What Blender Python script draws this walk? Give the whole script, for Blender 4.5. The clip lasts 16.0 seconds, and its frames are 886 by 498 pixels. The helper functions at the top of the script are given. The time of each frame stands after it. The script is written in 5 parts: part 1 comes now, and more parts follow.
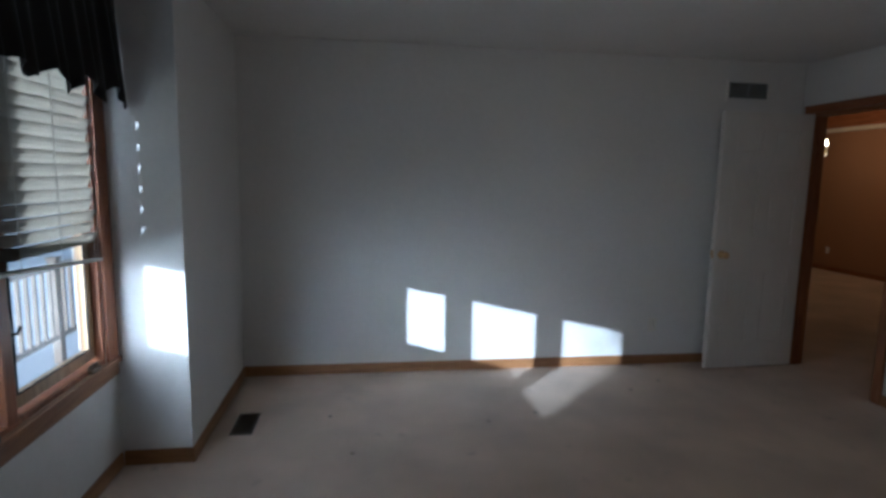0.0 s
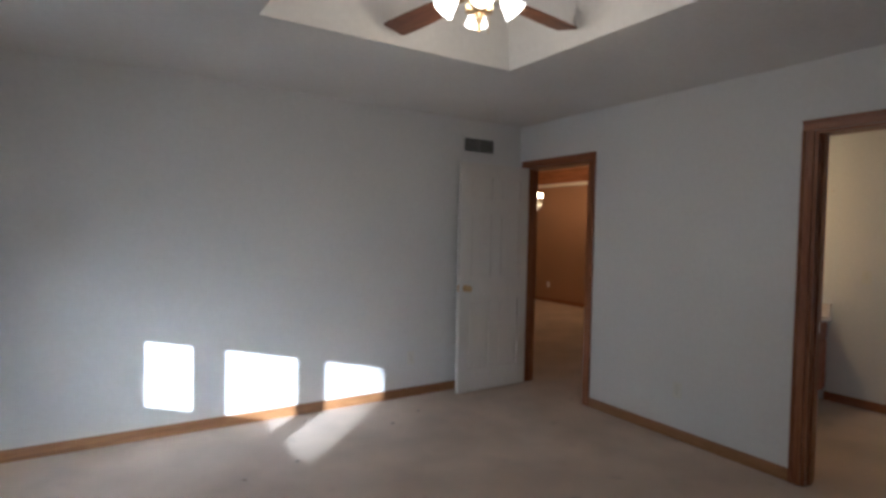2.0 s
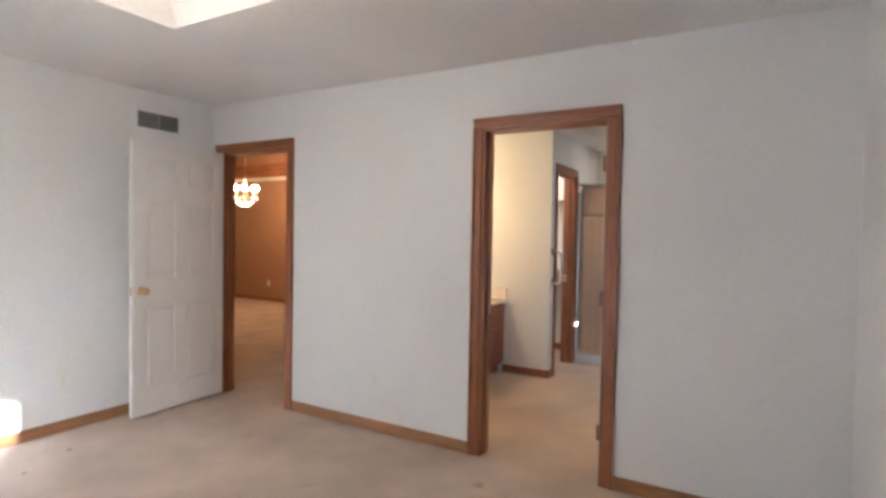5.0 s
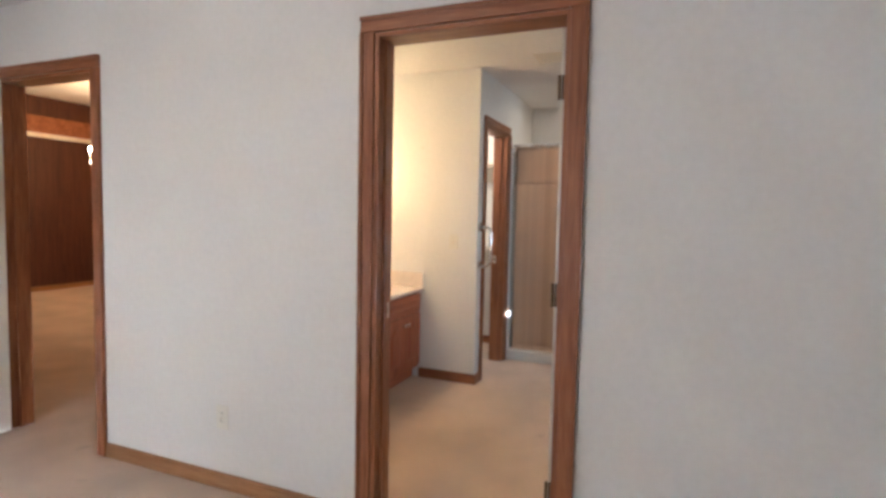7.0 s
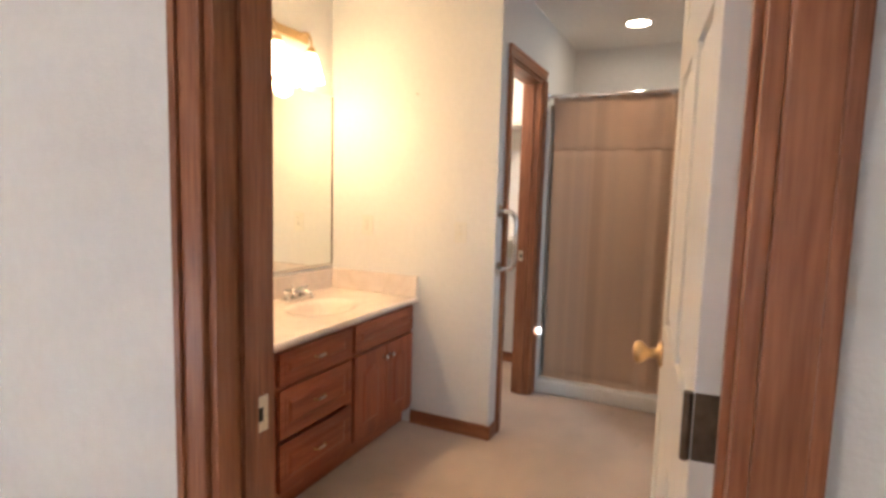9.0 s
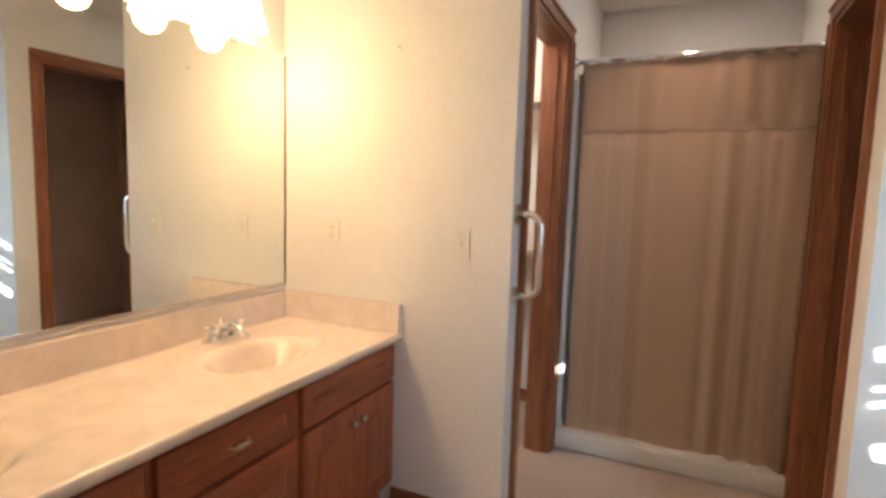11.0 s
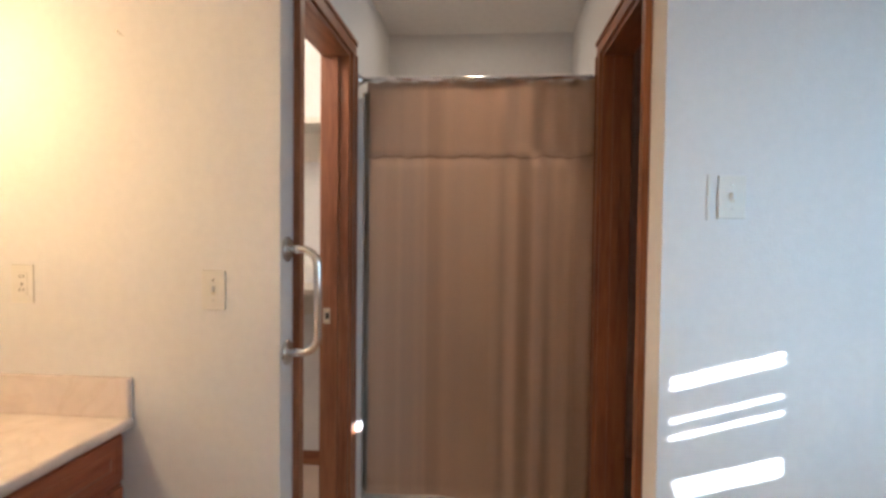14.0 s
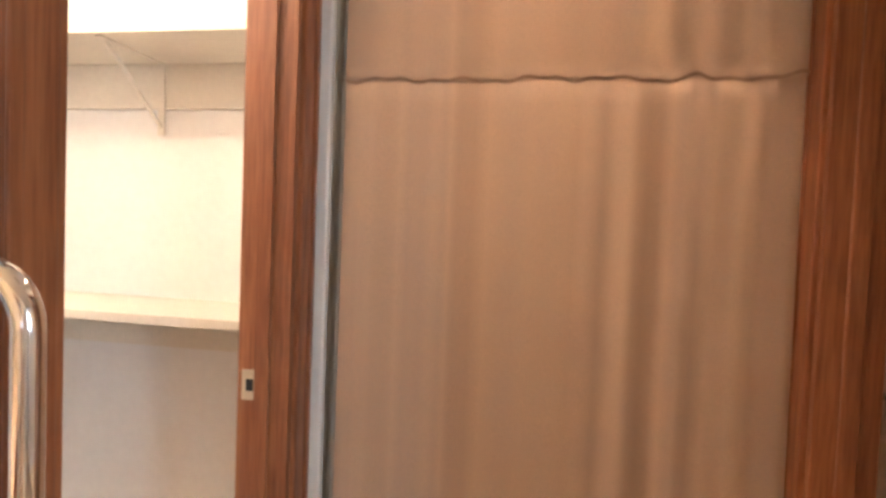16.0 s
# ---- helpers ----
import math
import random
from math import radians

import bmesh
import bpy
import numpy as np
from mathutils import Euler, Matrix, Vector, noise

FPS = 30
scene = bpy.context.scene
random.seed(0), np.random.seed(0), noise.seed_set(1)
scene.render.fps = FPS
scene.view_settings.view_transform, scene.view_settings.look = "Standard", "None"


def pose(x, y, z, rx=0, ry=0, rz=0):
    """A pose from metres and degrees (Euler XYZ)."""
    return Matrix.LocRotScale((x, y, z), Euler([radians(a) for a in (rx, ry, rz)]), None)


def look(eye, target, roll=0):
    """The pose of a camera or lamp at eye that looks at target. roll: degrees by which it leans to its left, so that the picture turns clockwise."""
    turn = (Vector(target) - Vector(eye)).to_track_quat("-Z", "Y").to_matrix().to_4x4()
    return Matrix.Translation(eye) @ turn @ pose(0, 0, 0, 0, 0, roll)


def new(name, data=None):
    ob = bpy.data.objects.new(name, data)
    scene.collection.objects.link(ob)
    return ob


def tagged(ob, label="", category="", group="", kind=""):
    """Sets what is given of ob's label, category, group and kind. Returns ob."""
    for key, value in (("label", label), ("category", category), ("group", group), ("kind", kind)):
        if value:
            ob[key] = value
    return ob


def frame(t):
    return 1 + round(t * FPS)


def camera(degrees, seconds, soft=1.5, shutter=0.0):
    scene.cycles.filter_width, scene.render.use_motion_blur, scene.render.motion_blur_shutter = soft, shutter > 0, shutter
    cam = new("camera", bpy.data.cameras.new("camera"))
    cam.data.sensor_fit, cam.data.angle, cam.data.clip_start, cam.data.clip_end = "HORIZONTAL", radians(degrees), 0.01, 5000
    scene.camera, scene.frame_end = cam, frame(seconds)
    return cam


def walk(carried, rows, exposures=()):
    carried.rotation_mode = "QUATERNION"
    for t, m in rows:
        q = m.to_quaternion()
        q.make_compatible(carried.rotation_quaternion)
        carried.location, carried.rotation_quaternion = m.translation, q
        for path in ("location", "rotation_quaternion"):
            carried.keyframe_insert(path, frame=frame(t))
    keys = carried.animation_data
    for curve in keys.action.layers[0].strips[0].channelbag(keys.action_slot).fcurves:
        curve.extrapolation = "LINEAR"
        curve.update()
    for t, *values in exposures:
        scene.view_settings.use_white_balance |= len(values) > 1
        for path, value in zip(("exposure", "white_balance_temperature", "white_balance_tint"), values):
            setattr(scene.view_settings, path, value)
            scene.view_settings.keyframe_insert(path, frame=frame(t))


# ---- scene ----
cam = camera(78.6, 16.0, 3.2)
# seconds, x, y, z, yaw, pitch, lean
ROWS = [
    (0, -0.126, -0.140, 1.488, -8.13, -7.54, -1.03),
    (0.5, -0.092, -0.156, 1.481, -13.95, -6.44, -0.97),
    (1, -0.087, -0.164, 1.467, -20.25, -4.98, -0.68),
    (1.5, -0.055, -0.181, 1.436, -26.16, -3.30, -0.80),
    (2, -0.062, -0.158, 1.424, -32.30, -1.92, -1.22),
    (2.5, -0.012, -0.168, 1.430, -37.11, -0.96, -1.31),
    (3, 0.051, -0.175, 1.435, -41.61, -0.43, -1.20),
    (3.5, 0.134, -0.186, 1.440, -45.95, -0.45, -1.17),
    (4, 0.215, -0.203, 1.437, -50.35, -0.79, -1.12),
    (4.5, 0.265, -0.197, 1.414, -55.18, -1.17, -1.05),
    (5, 0.333, -0.157, 1.380, -59.79, -1.55, -1.04),
    (7.5, 1.790, 0.323, 1.321, -67.63, -3.85, -1.21),
    (8, 2.131, 0.414, 1.318, -66.80, -4.46, -1.14),
    (8.5, 2.447, 0.507, 1.312, -65.55, -5.09, -1.26),
    (9, 2.728, 0.618, 1.315, -64.61, -5.88, -1.60),
    (11.5, 3.570, 1.007, 1.299, -65.91, -5.91, -1.82),
    (12, 3.591, 0.977, 1.310, -69.57, -4.48, -1.55),
    (12.5, 3.605, 0.995, 1.291, -75.17, -2.55, -1.33),
    (13, 3.644, 0.956, 1.317, -79.08, -2.46, -1.10),
    (13.5, 3.693, 0.976, 1.318, -83.12, -2.33, -0.90),
    (14, 3.875, 0.987, 1.286, -85.29, -1.81, -0.66),
    (14.5, 4.167, 0.988, 1.294, -86.10, -2.36, -0.40),
    (15, 4.492, 1.046, 1.311, -87.16, -3.73, -0.50),
    (15.5, 4.791, 1.088, 1.297, -85.60, -3.82, -0.50),
    (16, 5.035, 1.070, 1.276, -80.61, -2.05, -2.20),
]
EXPOSURES = [(0.0, 0.38, 4750, 2), (0.5, 0.72, 4850, 3), (1.0, 1.0, 4820, 3), (2.0, 1.45, 5050, 5), (3.0, 2.0, 5080, 5), (4.0, 2.65, 5150, 7), (5.0, 3.12, 5200, 7), (7.5, 3.25, 5250, 7),
             (9.0, 3.35, 5500, 10), (11.5, 3.1, 5550, 11), (14.0, 3.0, 5350, 11), (14.7, 2.85, 5250, 11), (15.5, 3.4, 5500, 13), (16.0, 3.85, 6100, 16)]
walk(cam, [(t, pose(x, y, z, 0, 0, yaw) @ pose(0, 0, 0, 90 + pitch) @ pose(0, 0, 0, 0, 0, -lean))
           for t, x, y, z, yaw, pitch, lean in ROWS], EXPOSURES)

# ---- sky, sun and lamps' strengths ----
SUN_WAY = Vector((0.992, 1.0, -0.2822)).normalized()      # the way the sunlight travels
SUN_POWER, SKY_POWER = 5.0, 0.15
FAN_WATTS, VANITY_WATTS, CLOSET_WATTS, DOWN_WATTS, CHANDELIER_WATTS = 2.2, 0.41, 2.1, 6.5, 9.0
BATH_SKY_WATTS = 1.0
world = bpy.data.worlds.new("world")
scene.world = world
world.use_nodes = True
wn = world.node_tree
sky = wn.nodes.new("ShaderNodeTexSky")
sky.sky_type, sky.sun_disc = "NISHITA", False
sky.sun_elevation = math.asin(-SUN_WAY.z)
sky.sun_rotation = math.atan2(-SUN_WAY.x, -SUN_WAY.y)
wn.links.new(sky.outputs[0], wn.nodes["Background"].inputs[0])
wn.nodes["Background"].inputs[1].default_value = SKY_POWER
sun = new("sun", bpy.data.lights.new("sun", "SUN"))
sun.data.energy, sun.data.angle, sun.data.color = SUN_POWER, radians(0.5), (1.0, 0.96, 0.90)
sun.matrix_world = look((0, 0, 0), SUN_WAY)


def lamp(name, place, watts, colour, radius=0.03):
    ob = new(name, bpy.data.lights.new(name, "POINT"))
    ob.data.energy, ob.data.color, ob.data.shadow_soft_size = watts, colour, radius
    ob.location = place
    return ob


WARM, SOFT_WARM = (1.0, 0.54, 0.22), (1.0, 0.70, 0.44)

# ---- materials ----
def material(name, colour, rough=0.6, metal=0.0, vary=0.06, scale=4.0, bump=0.0, bump_scale=200.0, fine=60.0, coat=0.0,
             stretch=(1, 1, 1), sheen=0.0):
    """A surface with two scales of variation and a fine relief."""
    m = bpy.data.materials.new(name)
    m.use_nodes = True
    n, l = m.node_tree.nodes, m.node_tree.links
    b = n["Principled BSDF"]
    b.inputs["Metallic"].default_value, b.inputs["Coat Weight"].default_value = metal, coat
    b.inputs["Sheen Weight"].default_value = sheen
    tc, mp = n.new("ShaderNodeTexCoord"), n.new("ShaderNodeMapping")
    mp.inputs["Scale"].default_value = stretch
    l.new(tc.outputs["Object"], mp.inputs[0])
    big, small = n.new("ShaderNodeTexNoise"), n.new("ShaderNodeTexNoise")
    big.inputs["Scale"].default_value, small.inputs["Scale"].default_value = scale, fine
    big.inputs["Detail"].default_value = 5
    mix = n.new("ShaderNodeMath")
    mix.operation = "MULTIPLY_ADD"
    mix.inputs[1].default_value = 0.45
    for t in (big, small):
        l.new(mp.outputs[0], t.inputs[0])
    l.new(small.outputs["Fac"], mix.inputs[0])
    half = n.new("ShaderNodeMath")
    half.operation = "MULTIPLY"
    half.inputs[1].default_value = 0.55
    l.new(big.outputs["Fac"], half.inputs[0])
    l.new(half.outputs[0], mix.inputs[2])
    ramp = n.new("ShaderNodeValToRGB")
    lo, hi = [max(c * (1 - 2.2 * vary), 0) for c in colour], [min(c * (1 + 2.2 * vary), 1) for c in colour]
    ramp.color_ramp.elements[0].position, ramp.color_ramp.elements[1].position = 0.3, 0.7
    ramp.color_ramp.elements[0].color, ramp.color_ramp.elements[1].color = (*lo, 1), (*hi, 1)
    l.new(mix.outputs[0], ramp.inputs[0])
    l.new(ramp.outputs[0], b.inputs["Base Color"])
    rr = n.new("ShaderNodeMapRange")
    rr.inputs[3].default_value, rr.inputs[4].default_value = max(rough - 0.08, 0.02), min(rough + 0.08, 1)
    l.new(big.outputs["Fac"], rr.inputs[0])
    l.new(rr.outputs[0], b.inputs["Roughness"])
    if bump:
        bt, bn = n.new("ShaderNodeTexNoise"), n.new("ShaderNodeBump")
        bt.inputs["Scale"].default_value, bt.inputs["Detail"].default_value = bump_scale, 3
        bn.inputs["Strength"].default_value, bn.inputs["Distance"].default_value = bump, 0.004
        l.new(mp.outputs[0], bt.inputs[0])
        l.new(bt.outputs["Fac"], bn.inputs["Height"])
        l.new(bn.outputs[0], b.inputs["Normal"])
    return m


def wood(name, dark, light, axis, rough=0.38):
    """Oak with its grain along an axis: long streaks, pores and a satin varnish."""
    m = bpy.data.materials.new(name)
    m.use_nodes = True
    n, l = m.node_tree.nodes, m.node_tree.links
    b = n["Principled BSDF"]
    tc, mp = n.new("ShaderNodeTexCoord"), n.new("ShaderNodeMapping")
    mp.inputs["Scale"].default_value = tuple(0.06 if i == axis else 1.0 for i in range(3))
    l.new(tc.outputs["Object"], mp.inputs[0])
    rand = n.new("ShaderNodeObjectInfo")
    off = n.new("ShaderNodeVectorMath")
    off.operation = "MULTIPLY_ADD"
    off.inputs[1].default_value = (7.0, 5.0, 3.0)
    l.new(rand.outputs["Random"], off.inputs[0])
    l.new(mp.outputs[0], off.inputs[2])
    broad, pores = n.new("ShaderNodeTexNoise"), n.new("ShaderNodeTexNoise")
    broad.inputs["Scale"].default_value, broad.inputs["Detail"].default_value = 22, 4
    broad.inputs["Distortion"].default_value = 0.8
    pores.inputs["Scale"].default_value, pores.inputs["Detail"].default_value = 170, 2
    for t in (broad, pores):
        l.new(off.outputs[0], t.inputs[0])
    add = n.new("ShaderNodeMath")
    add.operation = "MULTIPLY_ADD"
    add.inputs[1].default_value = 0.4
    l.new(pores.outputs["Fac"], add.inputs[0])
    sc = n.new("ShaderNodeMath")
    sc.operation = "MULTIPLY"
    sc.inputs[1].default_value = 0.6
    l.new(broad.outputs["Fac"], sc.inputs[0])
    l.new(sc.outputs[0], add.inputs[2])
    ramp = n.new("ShaderNodeValToRGB")
    ramp.color_ramp.elements[0].position, ramp.color_ramp.elements[1].position = 0.36, 0.64
    ramp.color_ramp.elements[0].color, ramp.color_ramp.elements[1].color = (*dark, 1), (*light, 1)
    l.new(add.outputs[0], ramp.inputs[0])
    l.new(ramp.outputs[0], b.inputs["Base Color"])
    bn = n.new("ShaderNodeBump")
    bn.inputs["Strength"].default_value, bn.inputs["Distance"].default_value = 0.25, 0.002
    l.new(pores.outputs["Fac"], bn.inputs["Height"])
    l.new(bn.outputs[0], b.inputs["Normal"])
    b.inputs["Roughness"].default_value = rough
    return m


def carpet(name, colour):
    """Short cut pile: tufts, broad worn tracks and a few dark specks."""
    m = material(name, colour, 0.95, vary=0.13, scale=2.2, bump=0.9, bump_scale=420, fine=260, sheen=0.25)
    n, l = m.node_tree.nodes, m.node_tree.links
    b = n["Principled BSDF"]
    src = b.inputs["Base Color"].links[0].from_socket
    tc, sp, rp, mx = (n.new("ShaderNodeTexCoord"), n.new("ShaderNodeTexNoise"), n.new("ShaderNodeValToRGB"), n.new("ShaderNodeMix"))
    sp.inputs["Scale"].default_value, sp.inputs["Detail"].default_value = 5.5, 6
    rp.color_ramp.elements[0].position, rp.color_ramp.elements[1].position = 0.66, 0.80
    mx.data_type = "RGBA"
    l.new(tc.outputs["Object"], sp.inputs[0])
    l.new(sp.outputs["Fac"], rp.inputs[0])
    l.new(rp.outputs[0], mx.inputs[0])
    l.new(src, mx.inputs[6])
    mx.inputs[7].default_value = (*[c * 0.45 for c in colour], 1)
    l.new(mx.outputs[2], b.inputs["Base Color"])
    return m


def marble(name):
    m = material(name, (0.83, 0.745, 0.685), 0.22, vary=0.05, scale=3, fine=14, coat=0.3)
    n, l = m.node_tree.nodes, m.node_tree.links
    b = n["Principled BSDF"]
    src = b.inputs["Base Color"].links[0].from_socket
    tc, sp, rp, mx = (n.new("ShaderNodeTexCoord"), n.new("ShaderNodeTexNoise"), n.new("ShaderNodeValToRGB"), n.new("ShaderNodeMix"))
    sp.inputs["Scale"].default_value, sp.inputs["Detail"].default_value, sp.inputs["Distortion"].default_value = 3.2, 7, 2.4
    e = rp.color_ramp.elements
    e[0].position, e[0].color = 0.50, (0, 0, 0, 1)
    e[1].position, e[1].color = 0.60, (0, 0, 0, 1)
    mid = e.new(0.55)
    mid.color = (0.16, 0.16, 0.16, 1)
    mx.data_type = "RGBA"
    l.new(tc.outputs["Object"], sp.inputs[0])
    l.new(sp.outputs["Fac"], rp.inputs[0])
    l.new(rp.outputs[0], mx.inputs[0])
    l.new(src, mx.inputs[6])
    mx.inputs[7].default_value = (0.56, 0.42, 0.33, 1)
    l.new(mx.outputs[2], b.inputs["Base Color"])
    return m


def cloth(name, stops, through_light=0.25, scale=1.0, dark=1.0):
    """A striped cloth: the stripes run up and down and differ in width and colour."""
    m = bpy.data.materials.new(name)
    m.use_nodes = True
    n, l = m.node_tree.nodes, m.node_tree.links
    b = n["Principled BSDF"]
    b.inputs["Roughness"].default_value = 0.7
    b.inputs["Sheen Weight"].default_value = 0.2
    uv = n.new("ShaderNodeUVMap")
    sep = n.new("ShaderNodeSeparateXYZ")
    l.new(uv.outputs[0], sep.inputs[0])
    t = n.new("ShaderNodeTexNoise")
    t.noise_dimensions = "1D"
    t.inputs["Scale"].default_value, t.inputs["Detail"].default_value = 5.0 * scale, 1.5
    l.new(sep.outputs[0], t.inputs["W"])
    ramp = n.new("ShaderNodeValToRGB")
    e = ramp.color_ramp.elements
    e[0].position, e[0].color = 0.36, (*stops[0], 1)
    e[1].position, e[1].color = 0.64, (*stops[-1], 1)
    for k, c in enumerate(stops[1:-1]):
        e.new(0.36 + 0.28 * (k + 1) / (len(stops) - 1)).color = (*c, 1)
    l.new(t.outputs["Fac"], ramp.inputs[0])
    weave, mx = n.new("ShaderNodeTexNoise"), n.new("ShaderNodeMix")
    weave.inputs["Scale"].default_value = 420
    mx.data_type, mx.blend_type = "RGBA", "MULTIPLY"
    mx.inputs[0].default_value = 0.35
    tc = n.new("ShaderNodeTexCoord")
    l.new(tc.outputs["Object"], weave.inputs[0])
    l.new(ramp.outputs[0], mx.inputs[6])
    l.new(weave.outputs["Fac"], mx.inputs[7])
    l.new(mx.outputs[2], b.inputs["Base Color"])
    bn = n.new("ShaderNodeBump")
    bn.inputs["Strength"].default_value, bn.inputs["Distance"].default_value = 0.3, 0.001
    l.new(weave.outputs["Fac"], bn.inputs["Height"])
    l.new(bn.outputs[0], b.inputs["Normal"])
    tr, sh = n.new("ShaderNodeBsdfTranslucent"), n.new("ShaderNodeMixShader")
    l.new(mx.outputs[2], tr.inputs[0])
    sh.inputs[0].default_value = through_light
    l.new(b.outputs[0], sh.inputs[1])
    l.new(tr.outputs[0], sh.inputs[2])
    l.new(sh.outputs[0], n["Material Output"].inputs[0])
    return m


def glow(name, colour, strength):
    m = material(name, (0.9, 0.88, 0.84), 0.35, vary=0.02)
    b = m.node_tree.nodes["Principled BSDF"]
    b.inputs["Emission Color"].default_value = (*colour, 1)
    b.inputs["Emission Strength"].default_value = strength
    return m


def clear_glass(name):
    m = bpy.data.materials.new(name)
    m.use_nodes = True
    n, l = m.node_tree.nodes, m.node_tree.links
    b = n["Principled BSDF"]
    b.inputs["Transmission Weight"].default_value = 1.0
    b.inputs["Roughness"].default_value, b.inputs["IOR"].default_value = 0.0, 1.45
    return m


WALL = material("painted_wall", (0.785, 0.785, 0.782), 0.7, vary=0.018, scale=1.3, bump=0.22, bump_scale=130, fine=35)
CEIL = material("ceiling_paint", (0.82, 0.815, 0.80), 0.9, vary=0.025, scale=1.6, bump=0.45, bump_scale=75, fine=30)
HALL_PAINT = material("hall_paint", (0.40, 0.22, 0.125), 0.75, vary=0.04, scale=1.1, bump=0.2, bump_scale=110)
# brown tint that stands in for the unlit room's gloom
DIM_TINT = material("brown_dim_tint", (0.74, 0.57, 0.52), 0.6, vary=0.08, scale=2.0, bump=0.2, bump_scale=90)
CARPET = carpet("beige_carpet", (0.61, 0.475, 0.37))
OAK_Z = wood("oak_upright", (0.19, 0.064, 0.027), (0.38, 0.152, 0.066), 2)
OAK_Y = wood("oak_along_y", (0.19, 0.064, 0.027), (0.38, 0.152, 0.066), 1)
OAK_X = wood("oak_along_x", (0.19, 0.064, 0.027), (0.38, 0.152, 0.066), 0)
BASE_Y = wood("baseboard_oak_along_y", (0.24, 0.11, 0.042), (0.42, 0.22, 0.095), 1)
BASE_X = wood("baseboard_oak_along_x", (0.24, 0.11, 0.042), (0.42, 0.22, 0.095), 0)
CAB_Z = wood("cabinet_oak_upright", (0.25, 0.064, 0.027), (0.43, 0.128, 0.054), 2, 0.35)
CAB_X = wood("cabinet_oak_along_x", (0.25, 0.064, 0.027), (0.43, 0.128, 0.054), 0, 0.35)
BLADE = wood("fan_blade_wood", (0.13, 0.05, 0.025), (0.26, 0.11, 0.055), 0, 0.4)
PANEL_WOOD = wood("dark_panelling", (0.05, 0.018, 0.011), (0.10, 0.036, 0.02), 2, 0.5)
DOOR_PAINT = material("white_door_paint", (0.78, 0.765, 0.735), 0.42, vary=0.025, scale=3, bump=0.08, bump_scale=60, stretch=(1, 1, 0.15))
SHELF_PAINT = material("shelf_paint", (0.74, 0.70, 0.62), 0.5, vary=0.03)
WHITE_PLASTIC = material("white_plastic", (0.78, 0.77, 0.72), 0.35, vary=0.015)
ALMOND = material("almond_plastic", (0.70, 0.64, 0.52), 0.38, vary=0.02)
MARBLE = marble("cultured_marble")
CHROME = material("chrome", (0.80, 0.80, 0.82), 0.10, metal=1.0, vary=0.02)
STEEL = material("brushed_steel", (0.62, 0.61, 0.59), 0.26, metal=1.0, vary=0.05, fine=140)
BRASS = material("worn_brass", (0.64, 0.47, 0.26), 0.28, metal=1.0, vary=0.08)
BRONZE = material("dark_hinge_metal", (0.17, 0.125, 0.09), 0.42, metal=0.8, vary=0.15)
VENT_METAL = material("vent_metal", (0.30, 0.30, 0.295), 0.5, vary=0.06)
DARK_GAP = material("dark_duct", (0.03, 0.03, 0.03), 0.9, vary=0.1)
REGISTER = material("register_metal", (0.085, 0.062, 0.045), 0.5, metal=0.3, vary=0.12)
MIRROR = material("mirror_silver", (0.87, 0.90, 0.87), 0.02, metal=1.0, vary=0.004)
MIRROR.node_tree.nodes["Principled BSDF"].inputs["Roughness"].links and MIRROR.node_tree.links.remove(
    MIRROR.node_tree.nodes["Principled BSDF"].inputs["Roughness"].links[0])
MIRROR.node_tree.nodes["Principled BSDF"].inputs["Roughness"].default_value = 0.012
GLASS = clear_glass("window_glass")
STALL = material("shower_fibreglass", (0.74, 0.73, 0.70), 0.25, vary=0.02, coat=0.3)
BLIND = cloth("blind_slat", ((0.50, 0.47, 0.41), (0.54, 0.51, 0.45)), 0.025)
VALANCE = cloth("black_valance_cloth", ((0.012, 0.011, 0.012), (0.022, 0.02, 0.02)), 0.02)
CURTAIN = cloth("striped_curtain", ((0.72, 0.55, 0.42), (0.83, 0.655, 0.51), (0.78, 0.62, 0.50), (0.86, 0.685, 0.535), (0.73, 0.56, 0.425)), 0.42)
CURTAIN_TOP = cloth("striped_curtain_header", ((0.62, 0.475, 0.365), (0.74, 0.575, 0.445), (0.69, 0.54, 0.425), (0.76, 0.595, 0.455)), 0.36)
LINER = cloth("shower_liner", ((0.76, 0.72, 0.63), (0.80, 0.75, 0.66)), 0.3)
STRIKE = material("pale_strike_metal", (0.72, 0.64, 0.52), 0.35, metal=0.8, vary=0.06)
TULIP = glow("lit_tulip_glass", (1.0, 0.64, 0.29), 1.7)
FAN_GLASS = glow("lit_fan_glass", (1.0, 0.84, 0.66), 2.4)
BULB = glow("lit_bulb", (1.0, 0.76, 0.45), 12.0)
# the crystals' sparkle is emission of their own, not caught light
CRYSTAL = glow("sparkle_glow", (1.0, 0.72, 0.40), 1.6)
DOWNLIGHT = glow("lit_downlight_lens", (1.0, 0.78, 0.52), 6.0)
SNOW = material("snow", (0.80, 0.83, 0.88), 0.8, vary=0.04, scale=0.6, bump=0.3, bump_scale=6)
DECK_WOOD = material("weathered_wood", (0.34, 0.27, 0.22), 0.8, vary=0.14, scale=2, fine=40)
SASH = wood("window_sash_oak", (0.30, 0.19, 0.10), (0.50, 0.34, 0.19), 2, 0.45)
SASH_Y = wood("window_sash_oak_along_y", (0.20, 0.09, 0.04), (0.38, 0.19, 0.09), 1, 0.42)


